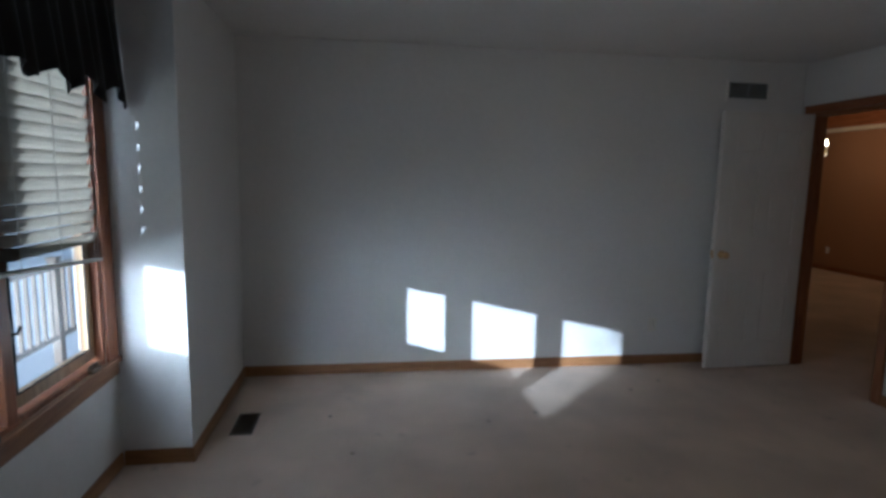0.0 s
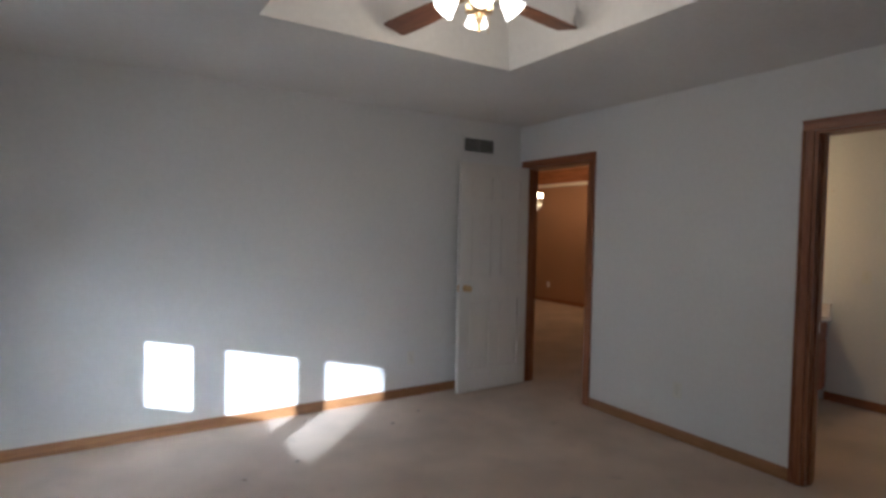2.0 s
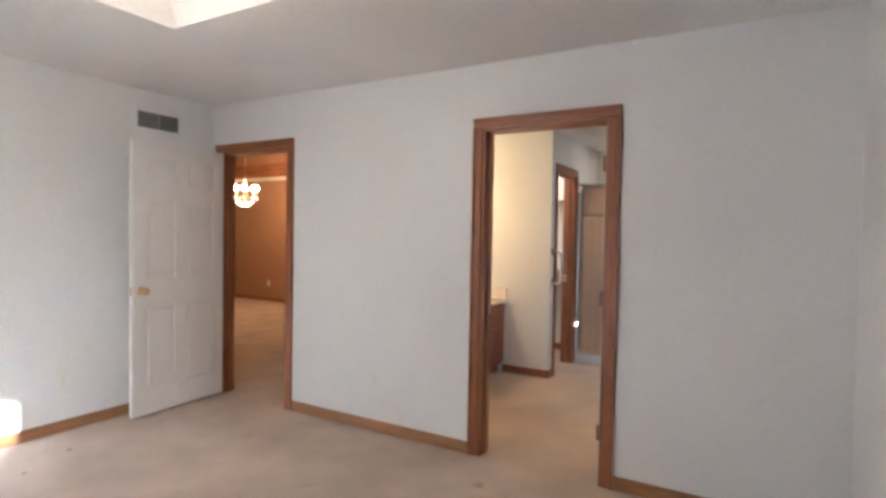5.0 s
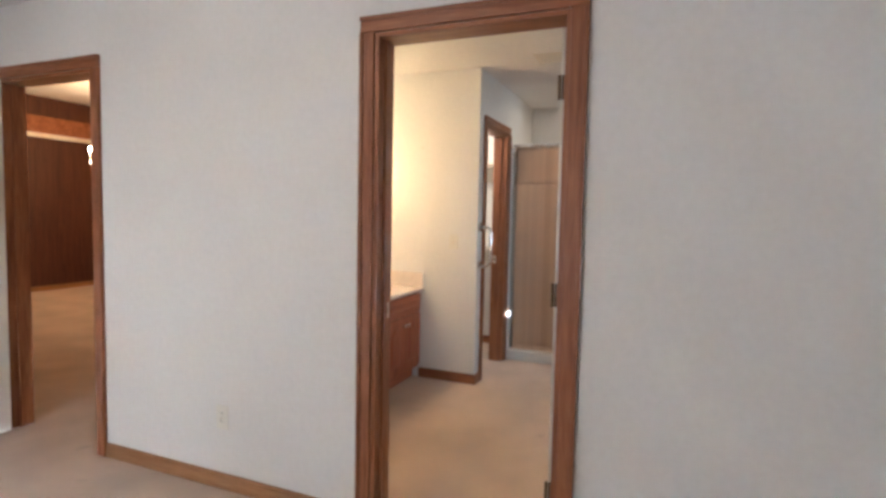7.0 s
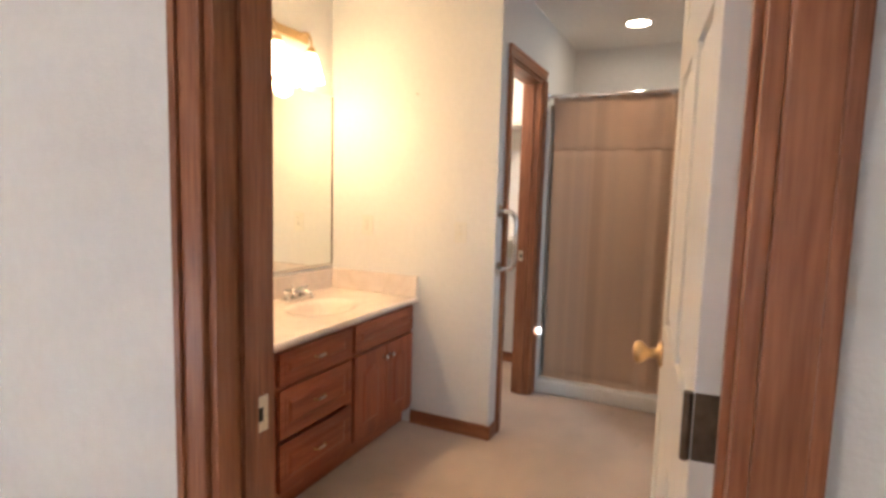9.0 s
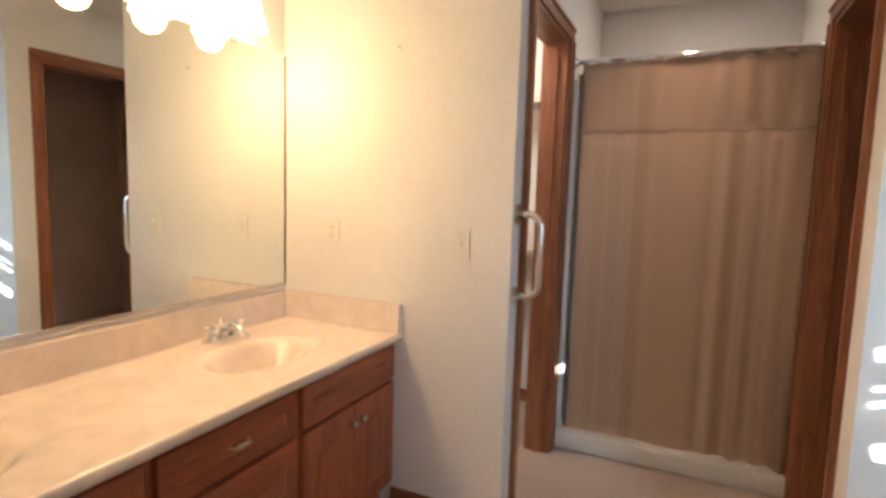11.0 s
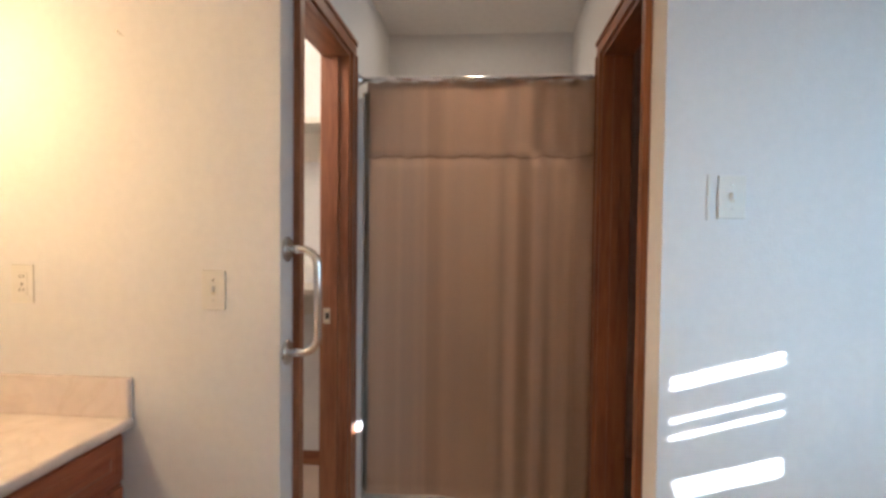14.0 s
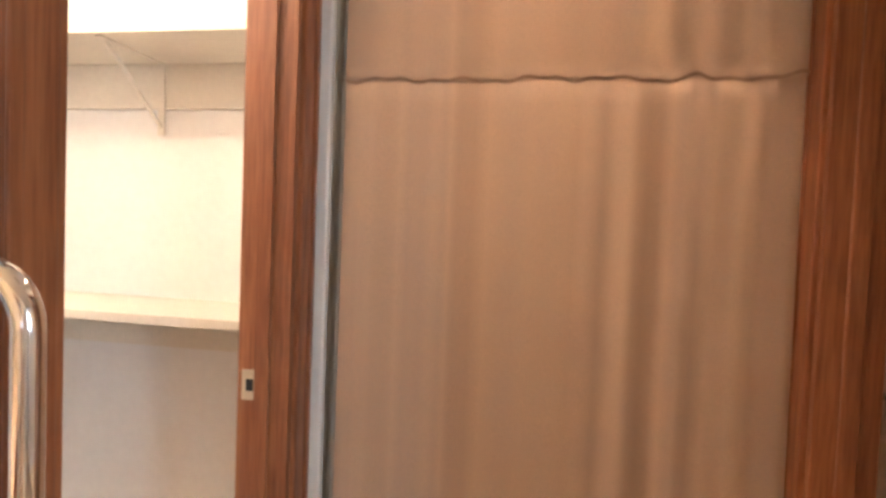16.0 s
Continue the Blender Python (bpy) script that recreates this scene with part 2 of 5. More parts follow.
# ---- building blocks ----
def box(bm, x0, x1, y0, y1, z0, z1, bevel=0.0, seg=2):
    m = Matrix.Translation(((x0 + x1) / 2, (y0 + y1) / 2, (z0 + z1) / 2)) @ Matrix.Diagonal((abs(x1 - x0), abs(y1 - y0), abs(z1 - z0), 1))
    r = bmesh.ops.create_cube(bm, size=1.0, matrix=m)
    if bevel:
        edges = list({e for v in r["verts"] for e in v.link_edges})
        bmesh.ops.bevel(bm, geom=edges, offset=bevel, segments=seg, affect="EDGES", profile=0.6)
    return bm


def boxes(*rows, bevel=0.0):
    bm = bmesh.new()
    for r in rows:
        box(bm, *r, bevel=bevel)
    return bm


def tube(bm, points, radius, sides=12, caps=True):
    """A round bar along a line of points; radius may be a list."""
    pts = [Vector(p) for p in points]
    rad = radius if isinstance(radius, (list, tuple)) else [radius] * len(pts)
    rings = []
    side = None
    for i, p in enumerate(pts):
        way = (pts[min(i + 1, len(pts) - 1)] - pts[max(i - 1, 0)]).normalized()
        ref = side if side is not None and abs(side.dot(way)) < 0.95 else (Vector((0, 0, 1)) if abs(way.z) < 0.9 else Vector((1, 0, 0)))
        u = (ref - way * ref.dot(way)).normalized()
        side, v = u, way.cross(u)
        rings.append([bm.verts.new(p + rad[i] * (math.cos(a) * u + math.sin(a) * v)) for a in [2 * math.pi * k / sides for k in range(sides)]])
    for a, b in zip(rings, rings[1:]):
        for k in range(sides):
            bm.faces.new((a[k], a[(k + 1) % sides], b[(k + 1) % sides], b[k]))
    if caps:
        bm.faces.new(rings[0][::-1])
        bm.faces.new(rings[-1])
    return bm


def lathe(bm, profile, place=(0, 0, 0), sides=24, turn=None, ripple=0.0, lobes=6):
    """A turned shape: profile rows of radius and height along z, moved and turned."""
    m = Matrix.Translation(place) @ (turn.to_4x4() if turn else Matrix.Identity(4))
    rings = []
    for i, (r, z) in enumerate(profile):
        w = ripple * i / max(len(profile) - 1, 1)
        rings.append([bm.verts.new(m @ Vector((r * (1 + w * math.cos(lobes * a)) * math.cos(a), r * (1 + w * math.cos(lobes * a)) * math.sin(a), z)))
                      for a in [2 * math.pi * k / sides for k in range(sides)]])
    for a, b in zip(rings, rings[1:]):
        for k in range(sides):
            bm.faces.new((a[k], a[(k + 1) % sides], b[(k + 1) % sides], b[k]))
    for ring, flip in ((rings[0], True), (rings[-1], False)):
        if profile[0 if flip else -1][0] > 1e-4:
            bm.faces.new(ring[::-1] if flip else ring)
    return bm


def part(name, bm, mat, parent=None, label="", smooth=False):
    me = bpy.data.meshes.new(name)
    bmesh.ops.recalc_face_normals(bm, faces=bm.faces)
    for f in bm.faces:
        f.smooth = smooth
    bm.to_mesh(me)
    bm.free()
    me.materials.append(mat)
    ob = new(name, me)
    if parent:
        ob.parent = parent
    if label:
        ob["label"] = label
    return ob


def thing(name, place, label, category, group="", kind=""):
    ob = new(name)
    ob.location = place
    ob.empty_display_size = 0.1
    return tagged(ob, label, category, group, kind)


def setting(name, bm, mat, label, category):
    return tagged(part(name, bm, mat), label, category, kind="structure")


def local(ob, *parts):
    """Parts built in world places are hung under a thing that stands elsewhere."""
    inv = Matrix.Translation(ob.location).inverted()
    for p in parts:
        p.parent = ob
        p.matrix_parent_inverse = inv
    return ob


def wpart(name, bm, mat, parent, label="", smooth=False):
    """A part built in world places under a thing or a part."""
    ob = part(name, bm, mat, None, label, smooth)
    root = parent
    shift = Vector((0, 0, 0))
    while root:
        shift += root.location
        root = root.parent
    ob.parent = parent
    if parent.type == "EMPTY":
        ob.matrix_parent_inverse = Matrix.Translation(shift).inverted()
    return ob


# ---- plan ----
YN, XE, XE2 = 3.875, 3.345, 3.465         # bedroom's north wall, east wall and its far face
XW, XB, YB = -1.02, -1.36, 2.664          # west wall, window wall in the bay, bay's north return
YB0, YS, H = 0.33, -1.30, 2.43            # bay's south return, south wall, ceiling
D1A, D1B, D2A, D2B, DH = 2.987, 3.769, 0.556, 1.324, 2.033    # the two doorways
YM, XS, YC, YR = 2.618, 5.37, 1.575, 0.521   # mirror wall, switch wall, closet wall, wall across
CA, CB, RA, RB = 5.53, 6.13, 5.56, 6.185  # closet doorway and the one across
XSH, XBK, YSB = 6.196, 7.04, -0.95         # shower front, shower back, bath's south wall
XCL = 6.75                                # closet's back wall
XH, YH = 7.85, 9.2                        # dining room's far walls

# ---- walls, floors, ceilings ----
setting("wall_north", boxes((XW - 0.13, XE, YN, YN + 0.12, 0, H)), WALL, "pale grey-white painted bedroom wall", "wall")
setting("wall_east", boxes((XE, XE2, YSB - 0.12, D2A, 0, H), (XE, XE2, D2B, D1A, 0, H), (XE, XE2, D1B, YN + 0.12, 0, H),
                           (XE, XE2, D2A, D2B, DH, H), (XE, XE2, D1A, D1B, DH, H)), WALL,
        "pale grey-white painted wall with two doorways", "wall")
setting("wall_west", boxes((XW - 0.13, XW, YB + 0.12, YN, 0, H), (XW - 0.13, XW, YS, YB0 - 0.12, 0, H)), WALL, "pale grey-white painted wall beside the bay", "wall")
setting("wall_bay_return", boxes((XB - 0.12, XW, YB, YB + 0.12, 0, H), (XB - 0.12, XW, YB0 - 0.12, YB0, 0, H)), WALL, "pale painted return wall of the window bay", "wall")
WY0, WY1, WZ0, WZ1 = 0.415, 2.556, 0.575, 2.12      # window opening
setting("wall_window", boxes((XB - 0.12, XB, YB0, WY0, 0, H), (XB - 0.12, XB, WY1, YB, 0, H), (XB - 0.12, XB, WY0, WY1, 0, WZ0), (XB - 0.12, XB, WY0, WY1, WZ1, H)),
        WALL, "pale painted wall under and around the bay window", "wall")
setting("wall_south", boxes((XW - 0.13, 2.3, YS - 0.12, YS, 0, H), (2.3, 2.42, YS - 0.12, -0.67, 0, H), (2.3, XE, -0.67, -0.55, 0, H)), WALL,
        "pale grey-white painted wall with a closet bump-out", "wall")
setting("wall_mirror", boxes((XE2, XS, YM, YM + 0.12, 0, H)), WALL, "cream-lit painted bathroom wall behind the mirror", "wall")
setting("wall_switch", boxes((XS, XS + 0.11, YC, 2.90, 0, H)), WALL, "warmly lit painted bathroom wall with switches", "wall")
setting("wall_closet", boxes((XS + 0.11, CA, YC, YC + 0.11, 0, H), (CB, XBK, YC, YC + 0.11, 0, H), (CA, CB, YC, YC + 0.11, DH, H)), WALL,
        "painted wall with the closet doorway", "wall")
setting("wall_across", boxes((XS + 0.11, RA, YR - 0.11, YR, 0, H), (RB, XBK, YR - 0.11, YR, 0, H), (RA, RB, YR - 0.11, YR, DH, H)), WALL,
        "painted wall with a doorway to a dark room", "wall")
setting("wall_sunlit", boxes((XS, XS + 0.11, YSB, YR, 0, H)), WALL, "painted bathroom wall crossed by stripes of sun", "wall")
BW0, BW1, BZ0, BZ1 = 3.548, 4.25, 0.95, 1.95      # bathroom window
setting("wall_bath_south", boxes((XE2, BW0, YSB - 0.12, YSB, 0, H), (BW1, XBK + 0.11, YSB - 0.12, YSB, 0, H), (BW0, BW1, YSB - 0.12, YSB, 0, BZ0), (BW0, BW1, YSB - 0.12, YSB, BZ1, H)),
        WALL, "painted outer bathroom wall with a small window", "wall")
setting("wall_shower_back", boxes((XBK, XBK + 0.11, YSB, 3.01, 0, H)), WALL, "painted wall above the shower", "wall")
# thin sheets added over the walls; their colour carries the dim room's brown shade
setting("wall_lining", boxes((XBK - 0.012, XBK - 0.001, YSB + 0.013, YR - 0.112, 0, H - 0.001), (XS + 0.112, XBK - 0.001, YSB + 0.001, YSB + 0.012, 0, H - 0.001)), DIM_TINT,
        "thin brown sheet added over the walls to tint the unlit room", "wall")
setting("wall_closet_inner", boxes((XCL, XCL + 0.1, YC + 0.11, 2.90, 0, H), (XS, XBK, 2.90, 3.01, 0, H)), WALL, "painted inner closet wall", "wall")
setting("wall_dining", boxes((XH, XH + 0.12, 3.0, YH, 0, 3.0), (XBK + 0.11, XH + 0.12, 2.9, 3.0, 0, 3.0)), HALL_PAINT, "warm tan dining room wall", "wall")
setting("wall_dining_north", boxes((XE, XH + 0.12, YH, YH + 0.12, 0, 3.0)), PANEL_WOOD, "dark brown panelled dining room wall", "wall")
setting("wall_hall_west", boxes((XE, XE2, YN + 0.12, YH, 0, 3.0), (XE2, XBK + 0.11, 3.01, 3.03, H, 3.0), (XE, XE2, 3.01, YN + 0.12, H + 0.1, 3.0)), HALL_PAINT, "warm tan hall wall", "wall")
setting("floor", boxes((XB - 0.12, XH + 0.12, YSB - 0.55, YH + 0.12, -0.12, 0.0)), CARPET, "worn beige cut-pile carpet through the rooms", "floor")

# bedroom ceiling with a raised tray
TX0, TX1, TY0, TY1, TZ = 0.57, 2.091, 1.06, 2.518, 2.74
bm = boxes((XB - 0.12, TX0, YS - 0.12, YN + 0.12, H, H + 0.1), (TX1, XE2, YS - 0.12, YN + 0.12, H, H + 0.1), (TX0, TX1, YS - 0.12, TY0, H, H + 0.1), (TX0, TX1, TY1, YN + 0.12, H, H + 0.1))
ins = 0.10
low = [bm.verts.new(p) for p in ((TX0, TY0, H), (TX1, TY0, H), (TX1, TY1, H), (TX0, TY1, H))]
top = [bm.verts.new(p) for p in ((TX0 + ins, TY0 + ins, TZ), (TX1 - ins, TY0 + ins, TZ), (TX1 - ins, TY1 - ins, TZ), (TX0 + ins, TY1 - ins, TZ))]
for k in range(4):
    bm.faces.new((low[k], low[(k + 1) % 4], top[(k + 1) % 4], top[k]))
box(bm, TX0 - 0.1, TX1 + 0.1, TY0 - 0.1, TY1 + 0.1, TZ, TZ + 0.1)
for a in ((TX0 - 0.1, TX0 - 0.004, TY0 - 0.1, TY1 + 0.1), (TX1 + 0.004, TX1 + 0.1, TY0 - 0.1, TY1 + 0.1), (TX0, TX1, TY0 - 0.1, TY0 - 0.004), (TX0, TX1, TY1 + 0.004, TY1 + 0.1)):
    box(bm, *a, H + 0.1, TZ)
setting("ceiling", bm, CEIL, "off-white textured bedroom ceiling with a raised tray", "ceiling")
setting("ceiling_bathroom", boxes((XE2, XBK + 0.11, YSB - 0.12, 3.01, H, H + 0.1)), CEIL, "off-white bathroom ceiling", "ceiling")
bm = boxes((XE2, 5.0, 3.03, YH, 2.62, 2.72), (5.0, 5.1, 3.03, YH, 2.62, 3.0), (5.0, XH + 0.12, 2.9, YH + 0.12, 3.0, 3.1))
setting("ceiling_dining", bm, CEIL, "off-white hall ceiling stepping up to the dining room", "ceiling")
setting("trim_dining_frieze", boxes((XH - 0.04, XH, 3.0, YH, 2.44, 2.70), (XE2, XH - 0.04, YH - 0.04, YH, 2.44, 2.70), bevel=0.004), OAK_Y, "reddish wooden frieze band round the dining room", "trim")
setting("trim_dining_rail", boxes((XH - 0.07, XH, 3.0, YH, 2.37, 2.437), (XE2, XH - 0.07, YH - 0.07, YH, 2.37, 2.437), bevel=0.008), SHELF_PAINT, "pale moulding under the wooden frieze", "trim")


def baseboard(runs):
    """Oak baseboards: x0, x1, y0, y1 of each run on the floor."""
    for x0, x1, y0, y1 in runs:
        along_x = abs(x1 - x0) > abs(y1 - y0)
        bm = boxes((x0, x1, y0, y1, 0, 0.062), bevel=0.0025)
        t = 0.0035
        if along_x:
            box(bm, x0, x1, y0 + t, y1 - t, 0.06, 0.078, bevel=0.003)
        else:
            box(bm, x0 + t, x1 - t, y0, y1, 0.06, 0.078, bevel=0.003)
        setting("baseboard", bm, (OAK_X if along_x else OAK_Y) if min(x0, x1) > 3.6 else BASE_X if along_x else BASE_Y, "varnished oak baseboard", "baseboard")


W = 0.062
baseboard([(XW, XE, YN - 0.013, YN), (XW, XW + 0.013, YB, YN - 0.013), (XB + 0.013, XW + 0.013, YB - 0.013, YB), (XB, XB + 0.013, YB0, YB - 0.013),
           (XE - 0.013, XE, D2B + W, D1A - W), (XE - 0.013, XE, -0.55, D2A - W), (2.3, XE - 0.013, -0.55, -0.537),
           (XS - 0.013, XS, YC - 0.013, 2.05), (XS, CA - W, YC - 0.013, YC), (XS - 0.013, XS, YSB, YR + 0.013), (XS, RA - W, YR, YR + 0.013),
           (XCL - 0.013, XCL, YC + 0.11, 2.90), (XH - 0.02, XH, 3.0, YH), (XE2, XH - 0.02, YH - 0.02, YH), (XE2, XE2 + 0.013, D2B + W, 2.04), (XE2, XE2 + 0.013, D1B + W, YH)])


# ---- doorways ----
def casing_leg(parent, x, y, w_axis, face, z0, z1, mat, name="casing"):
    """One upright casing: a flat board with a raised outer back band and an eased inner edge."""
    bm = bmesh.new()
    (a0, a1), (f0, f1) = w_axis, face                       # along the wall, and off the wall
    sgn = 1 if f1 > f0 else -1
    outer = a0 if abs(a0 - x) > abs(a1 - x) else a1
    band = (outer, outer + (0.016 if outer == a0 and a1 > a0 else -0.016))
    if y == "y":                                            # wall runs along y, faces x
        box(bm, min(f0, f1), max(f0, f1), a0, a1, z0, z1, bevel=0.004)
        box(bm, *sorted((f1 - sgn * 0.001, f1 + sgn * 0.007)), *sorted(band), z0, z1, bevel=0.003)
    else:
        box(bm, a0, a1, min(f0, f1), max(f0, f1), z0, z1, bevel=0.004)
        box(bm, *sorted(band), *sorted((f1 - sgn * 0.001, f1 + sgn * 0.007)), z0, z1, bevel=0.003)
    return wpart(name, bm, mat, parent)


def doorway(name, axis, a, b, face, back, label):
    """The oak frame of a doorway in a wall that runs along axis from a to b, between its two faces."""
    mid = (a + b) / 2
    top = thing(name, (face, mid, 0) if axis == "y" else (mid, face, 0), label, "door frame", kind="structure")
    d = 1 if back > face else -1
    head = OAK_Y if axis == "y" else OAK_X
    for f, s in ((face, -d), (back, d)):
        casing_leg(top, mid, axis, (a - W, a), (f, f + s * 0.015), 0, DH, OAK_Z)
        casing_leg(top, mid, axis, (b, b + W), (f, f + s * 0.015), 0, DH, OAK_Z)
        bm = bmesh.new()
        lo, hi = sorted((f, f + s * 0.015))
        l2, h2 = sorted((f + s * 0.014, f + s * 0.022))
        if axis == "y":
            box(bm, lo, hi, a - W, b + W, DH + 0.0005, DH + W, bevel=0.004)
            box(bm, l2, h2, a - W, b + W, DH + W - 0.016, DH + W, bevel=0.003)
        else:
            box(bm, a - W, b + W, lo, hi, DH + 0.0005, DH + W, bevel=0.004)
            box(bm, a - W, b + W, l2, h2, DH + W - 0.016, DH + W, bevel=0.003)
        wpart("head_casing", bm, head, top)
    lo, hi = min(face, back) - 0.004, max(face, back) + 0.004
    stop0, stop1 = (lo + hi) / 2 - 0.016, (lo + hi) / 2 + 0.016
    if axis == "y":
        rows = [("jamb", (lo, hi, a, a + 0.018, 0, DH), OAK_Z), ("jamb", (lo, hi, b - 0.018, b, 0, DH), OAK_Z), ("head_jamb", (lo, hi, a + 0.018, b - 0.018, DH - 0.018, DH), head),
                ("stop", (stop0, stop1, a + 0.018, a + 0.028, 0, DH - 0.018), OAK_Z), ("stop", (stop0, stop1, b - 0.028, b - 0.018, 0, DH - 0.018), OAK_Z)]
    else:
        rows = [("jamb", (a, a + 0.018, lo, hi, 0, DH), OAK_Z), ("jamb", (b - 0.018, b, lo, hi, 0, DH), OAK_Z), ("head_jamb", (a + 0.018, b - 0.018, lo, hi, DH - 0.018, DH), head),
                ("stop", (a + 0.018, a + 0.028, stop0, stop1, 0, DH - 0.018), OAK_Z), ("stop", (b - 0.028, b - 0.018, stop0, stop1, 0, DH - 0.018), OAK_Z)]
    for n, r, m in rows:
        wpart(n, boxes(r, bevel=0.0015), m, top)
    return top


def strike_plate(parent, axis, at, along, z):
    """A brass strike with its dark hole, on a jamb."""
    if axis == "y":
        s = -1 if at > (D1A if along > 9 else 1.0) else 1
        p = wpart("strike_plate", boxes((along - 0.017, along + 0.022, *sorted((at, at + s * 0.002)), z - 0.033, z + 0.033), bevel=0.0008), STRIKE, parent, "small pale metal strike plate")
        wpart("latch_hole", boxes((along - 0.007, along + 0.009, *sorted((at, at + s * 0.0026)), z - 0.013, z + 0.013)), DARK_GAP, p)
    else:
        s = -1
        p = wpart("strike_plate", boxes((*sorted((at, at + s * 0.002)), along - 0.02, along + 0.018, z - 0.033, z + 0.033), bevel=0.0008), STRIKE, parent, "small pale metal strike plate")
        wpart("latch_hole", boxes((*sorted((at, at + s * 0.0026)), along - 0.008, along + 0.008, z - 0.013, z + 0.013)), DARK_GAP, p)


def knob(parent, place, out, mat):
    """A door knob with its rose; out: the way it sticks out."""
    q = Vector(out).to_track_quat("Z", "Y").to_matrix()
    bm = lathe(bmesh.new(), [(0.032, 0), (0.032, 0.004), (0.027, 0.010), (0.013, 0.013), (0.012, 0.032), (0.020, 0.038), (0.028, 0.048), (0.029, 0.058), (0.022, 0.067), (0.0, 0.070)], place, 20, q)
    return part("knob", bm, mat, parent, smooth=True)


def door_leaf(parent, width, m, metal, hinge_heights, hinge_side=-1):
    """A white six-panel door: frame of stiles and rails, six raised panels, two knobs and three hinges. It is built along x from its hinge."""
    h, t = 2.01, 0.035
    z0 = 0.012
    stile, mull = 0.105, 0.10
    rails = [(z0, z0 + 0.20), (z0 + 0.80, z0 + 1.00), (z0 + 1.58, z0 + 1.69), (z0 + h - 0.115, z0 + h)]
    mid = width / 2
    bm = boxes((0, stile, 0, t, z0, z0 + h), (width - stile, width, 0, t, z0, z0 + h), bevel=0.0025)
    for a, b in rails:
        box(bm, stile - 0.002, width - stile + 0.002, 0.0004, t - 0.0004, a, b, bevel=0.002)
    for (_, a), (b, _) in zip(rails, rails[1:]):
        box(bm, mid - mull / 2, mid + mull / 2, 0.0006, t - 0.0006, a - 0.002, b + 0.002, bevel=0.002)
    leaf = part("door_leaf", bm, DOOR_PAINT, parent, "white painted six-panel door standing open")
    leaf.matrix_parent_inverse = Matrix.Translation(parent.location).inverted()
    leaf.matrix_basis = m
    for (_, a), (b, _) in zip(rails, rails[1:]):
        for x0, x1 in ((stile, mid - mull / 2), (mid + mull / 2, width - stile)):
            bm = boxes((x0 - 0.002, x1 + 0.002, 0.011, t - 0.011, a - 0.002, b + 0.002))
            box(bm, x0 + 0.022, x1 - 0.022, 0.0045, t - 0.0045, a + 0.022, b - 0.022, bevel=0.007, seg=2)
            part("panel", bm, DOOR_PAINT, leaf)
    for y, out in ((t, (0, 1, 0)), (0, (0, -1, 0))):
        knob(leaf, (width - 0.065, y, 0.93), out, metal)
    part("latch", boxes((width - 0.001, width + 0.001, t / 2 - 0.012, t / 2 + 0.012, 0.90, 0.96)), metal, leaf)
    for z in hinge_heights:
        bm = tube(bmesh.new(), [(0.0, hinge_side * 0.006 + (t if hinge_side > 0 else 0), z - 0.045), (0.0, hinge_side * 0.006 + (t if hinge_side > 0 else 0), z + 0.045)], 0.006, 10)
        box(bm, -0.0015, 0.0, 0.002, t - 0.002, z - 0.045, z + 0.045)
        part("hinge", bm, BRONZE, leaf, "dark metal hinge")
    return leaf


door_1 = doorway("door_1", "y", D1A, D1B, XE, XE2, "oak-cased doorway to the dining room, its white door open")
door_leaf(door_1, 0.775, Matrix.Translation((XE - 0.024, D1B - 0.022, 0)) @ Matrix.Rotation(radians(181.5), 4, "Z"), BRASS, (0.25, 1.025, 1.80))
door_2 = doorway("door_2", "y", D2A, D2B, XE, XE2, "oak-cased doorway to the bathroom, its white door open")
door_leaf(door_2, 0.752, Matrix.Translation((XE2 + 0.014, D2A + 0.0205, 0)) @ Matrix.Rotation(radians(6.0), 4, "Z"), BRASS, (0.25, 1.025, 1.80), 1)
strike_plate(door_2, "y", D2B - 0.018, XE2 - 0.035, 0.912)
for z in (0.25, 1.025, 1.80):
    wpart("hinge_leaf", boxes((XE2 - 0.028, XE2 + 0.006, D2A + 0.018, D2A + 0.0205, z - 0.045, z + 0.045), bevel=0.0006), BRONZE, door_2, "dark metal hinge leaf let into the jamb")
door_3 = doorway("door_3", "x", CA, CB, YC, YC + 0.11, "oak-cased closet doorway with no door")
strike_plate(door_3, "x", CB - 0.018, YC + 0.085, 0.925)
door_4 = doorway("door_4", "x", RA, RB, YR, YR - 0.11, "oak-cased doorway to an unlit room")

# ---- bay window ----
window_1 = thing("window_1", (XB - 0.06, (WY0 + WY1) / 2, WZ0), "three oak casement sashes in the bay, blinds lowered part way", "window", kind="structure")
panes = [(1.955, 2.487), (1.224, 1.785), (0.49, 1.04)]
GZ0, GX = 0.665, XB - 0.055
wpart("window_frame", boxes((XB - 0.10, XB - 0.001, WY0, WY0 + 0.022, WZ0, WZ1), (XB - 0.10, XB - 0.001, WY1 - 0.022, WY1, WZ0, WZ1), (XB - 0.10, XB - 0.001, WY0, WY1, WZ1 - 0.03, WZ1), (XB - 0.10, XB - 0.001, WY0, WY1, WZ0, WZ0 + 0.024),
                            *[(XB - 0.09, XB - 0.004, (panes[k][0] + panes[k + 1][1]) / 2 - 0.03, (panes[k][0] + panes[k + 1][1]) / 2 + 0.03, WZ0 + 0.02, WZ1 - 0.02) for k in (0, 1)], bevel=0.002), OAK_Z, window_1)
wpart("window_sill", boxes((XB - 0.02, XB + 0.028, WY0 - 0.05, YB - 0.002, WZ0 - 0.022, WZ0 + 0.006), (XB, XB + 0.014, WY0 - 0.04, YB - 0.004, WZ0 - 0.085, WZ0 - 0.022), bevel=0.004), SASH_Y, window_1, "varnished oak sill and apron")
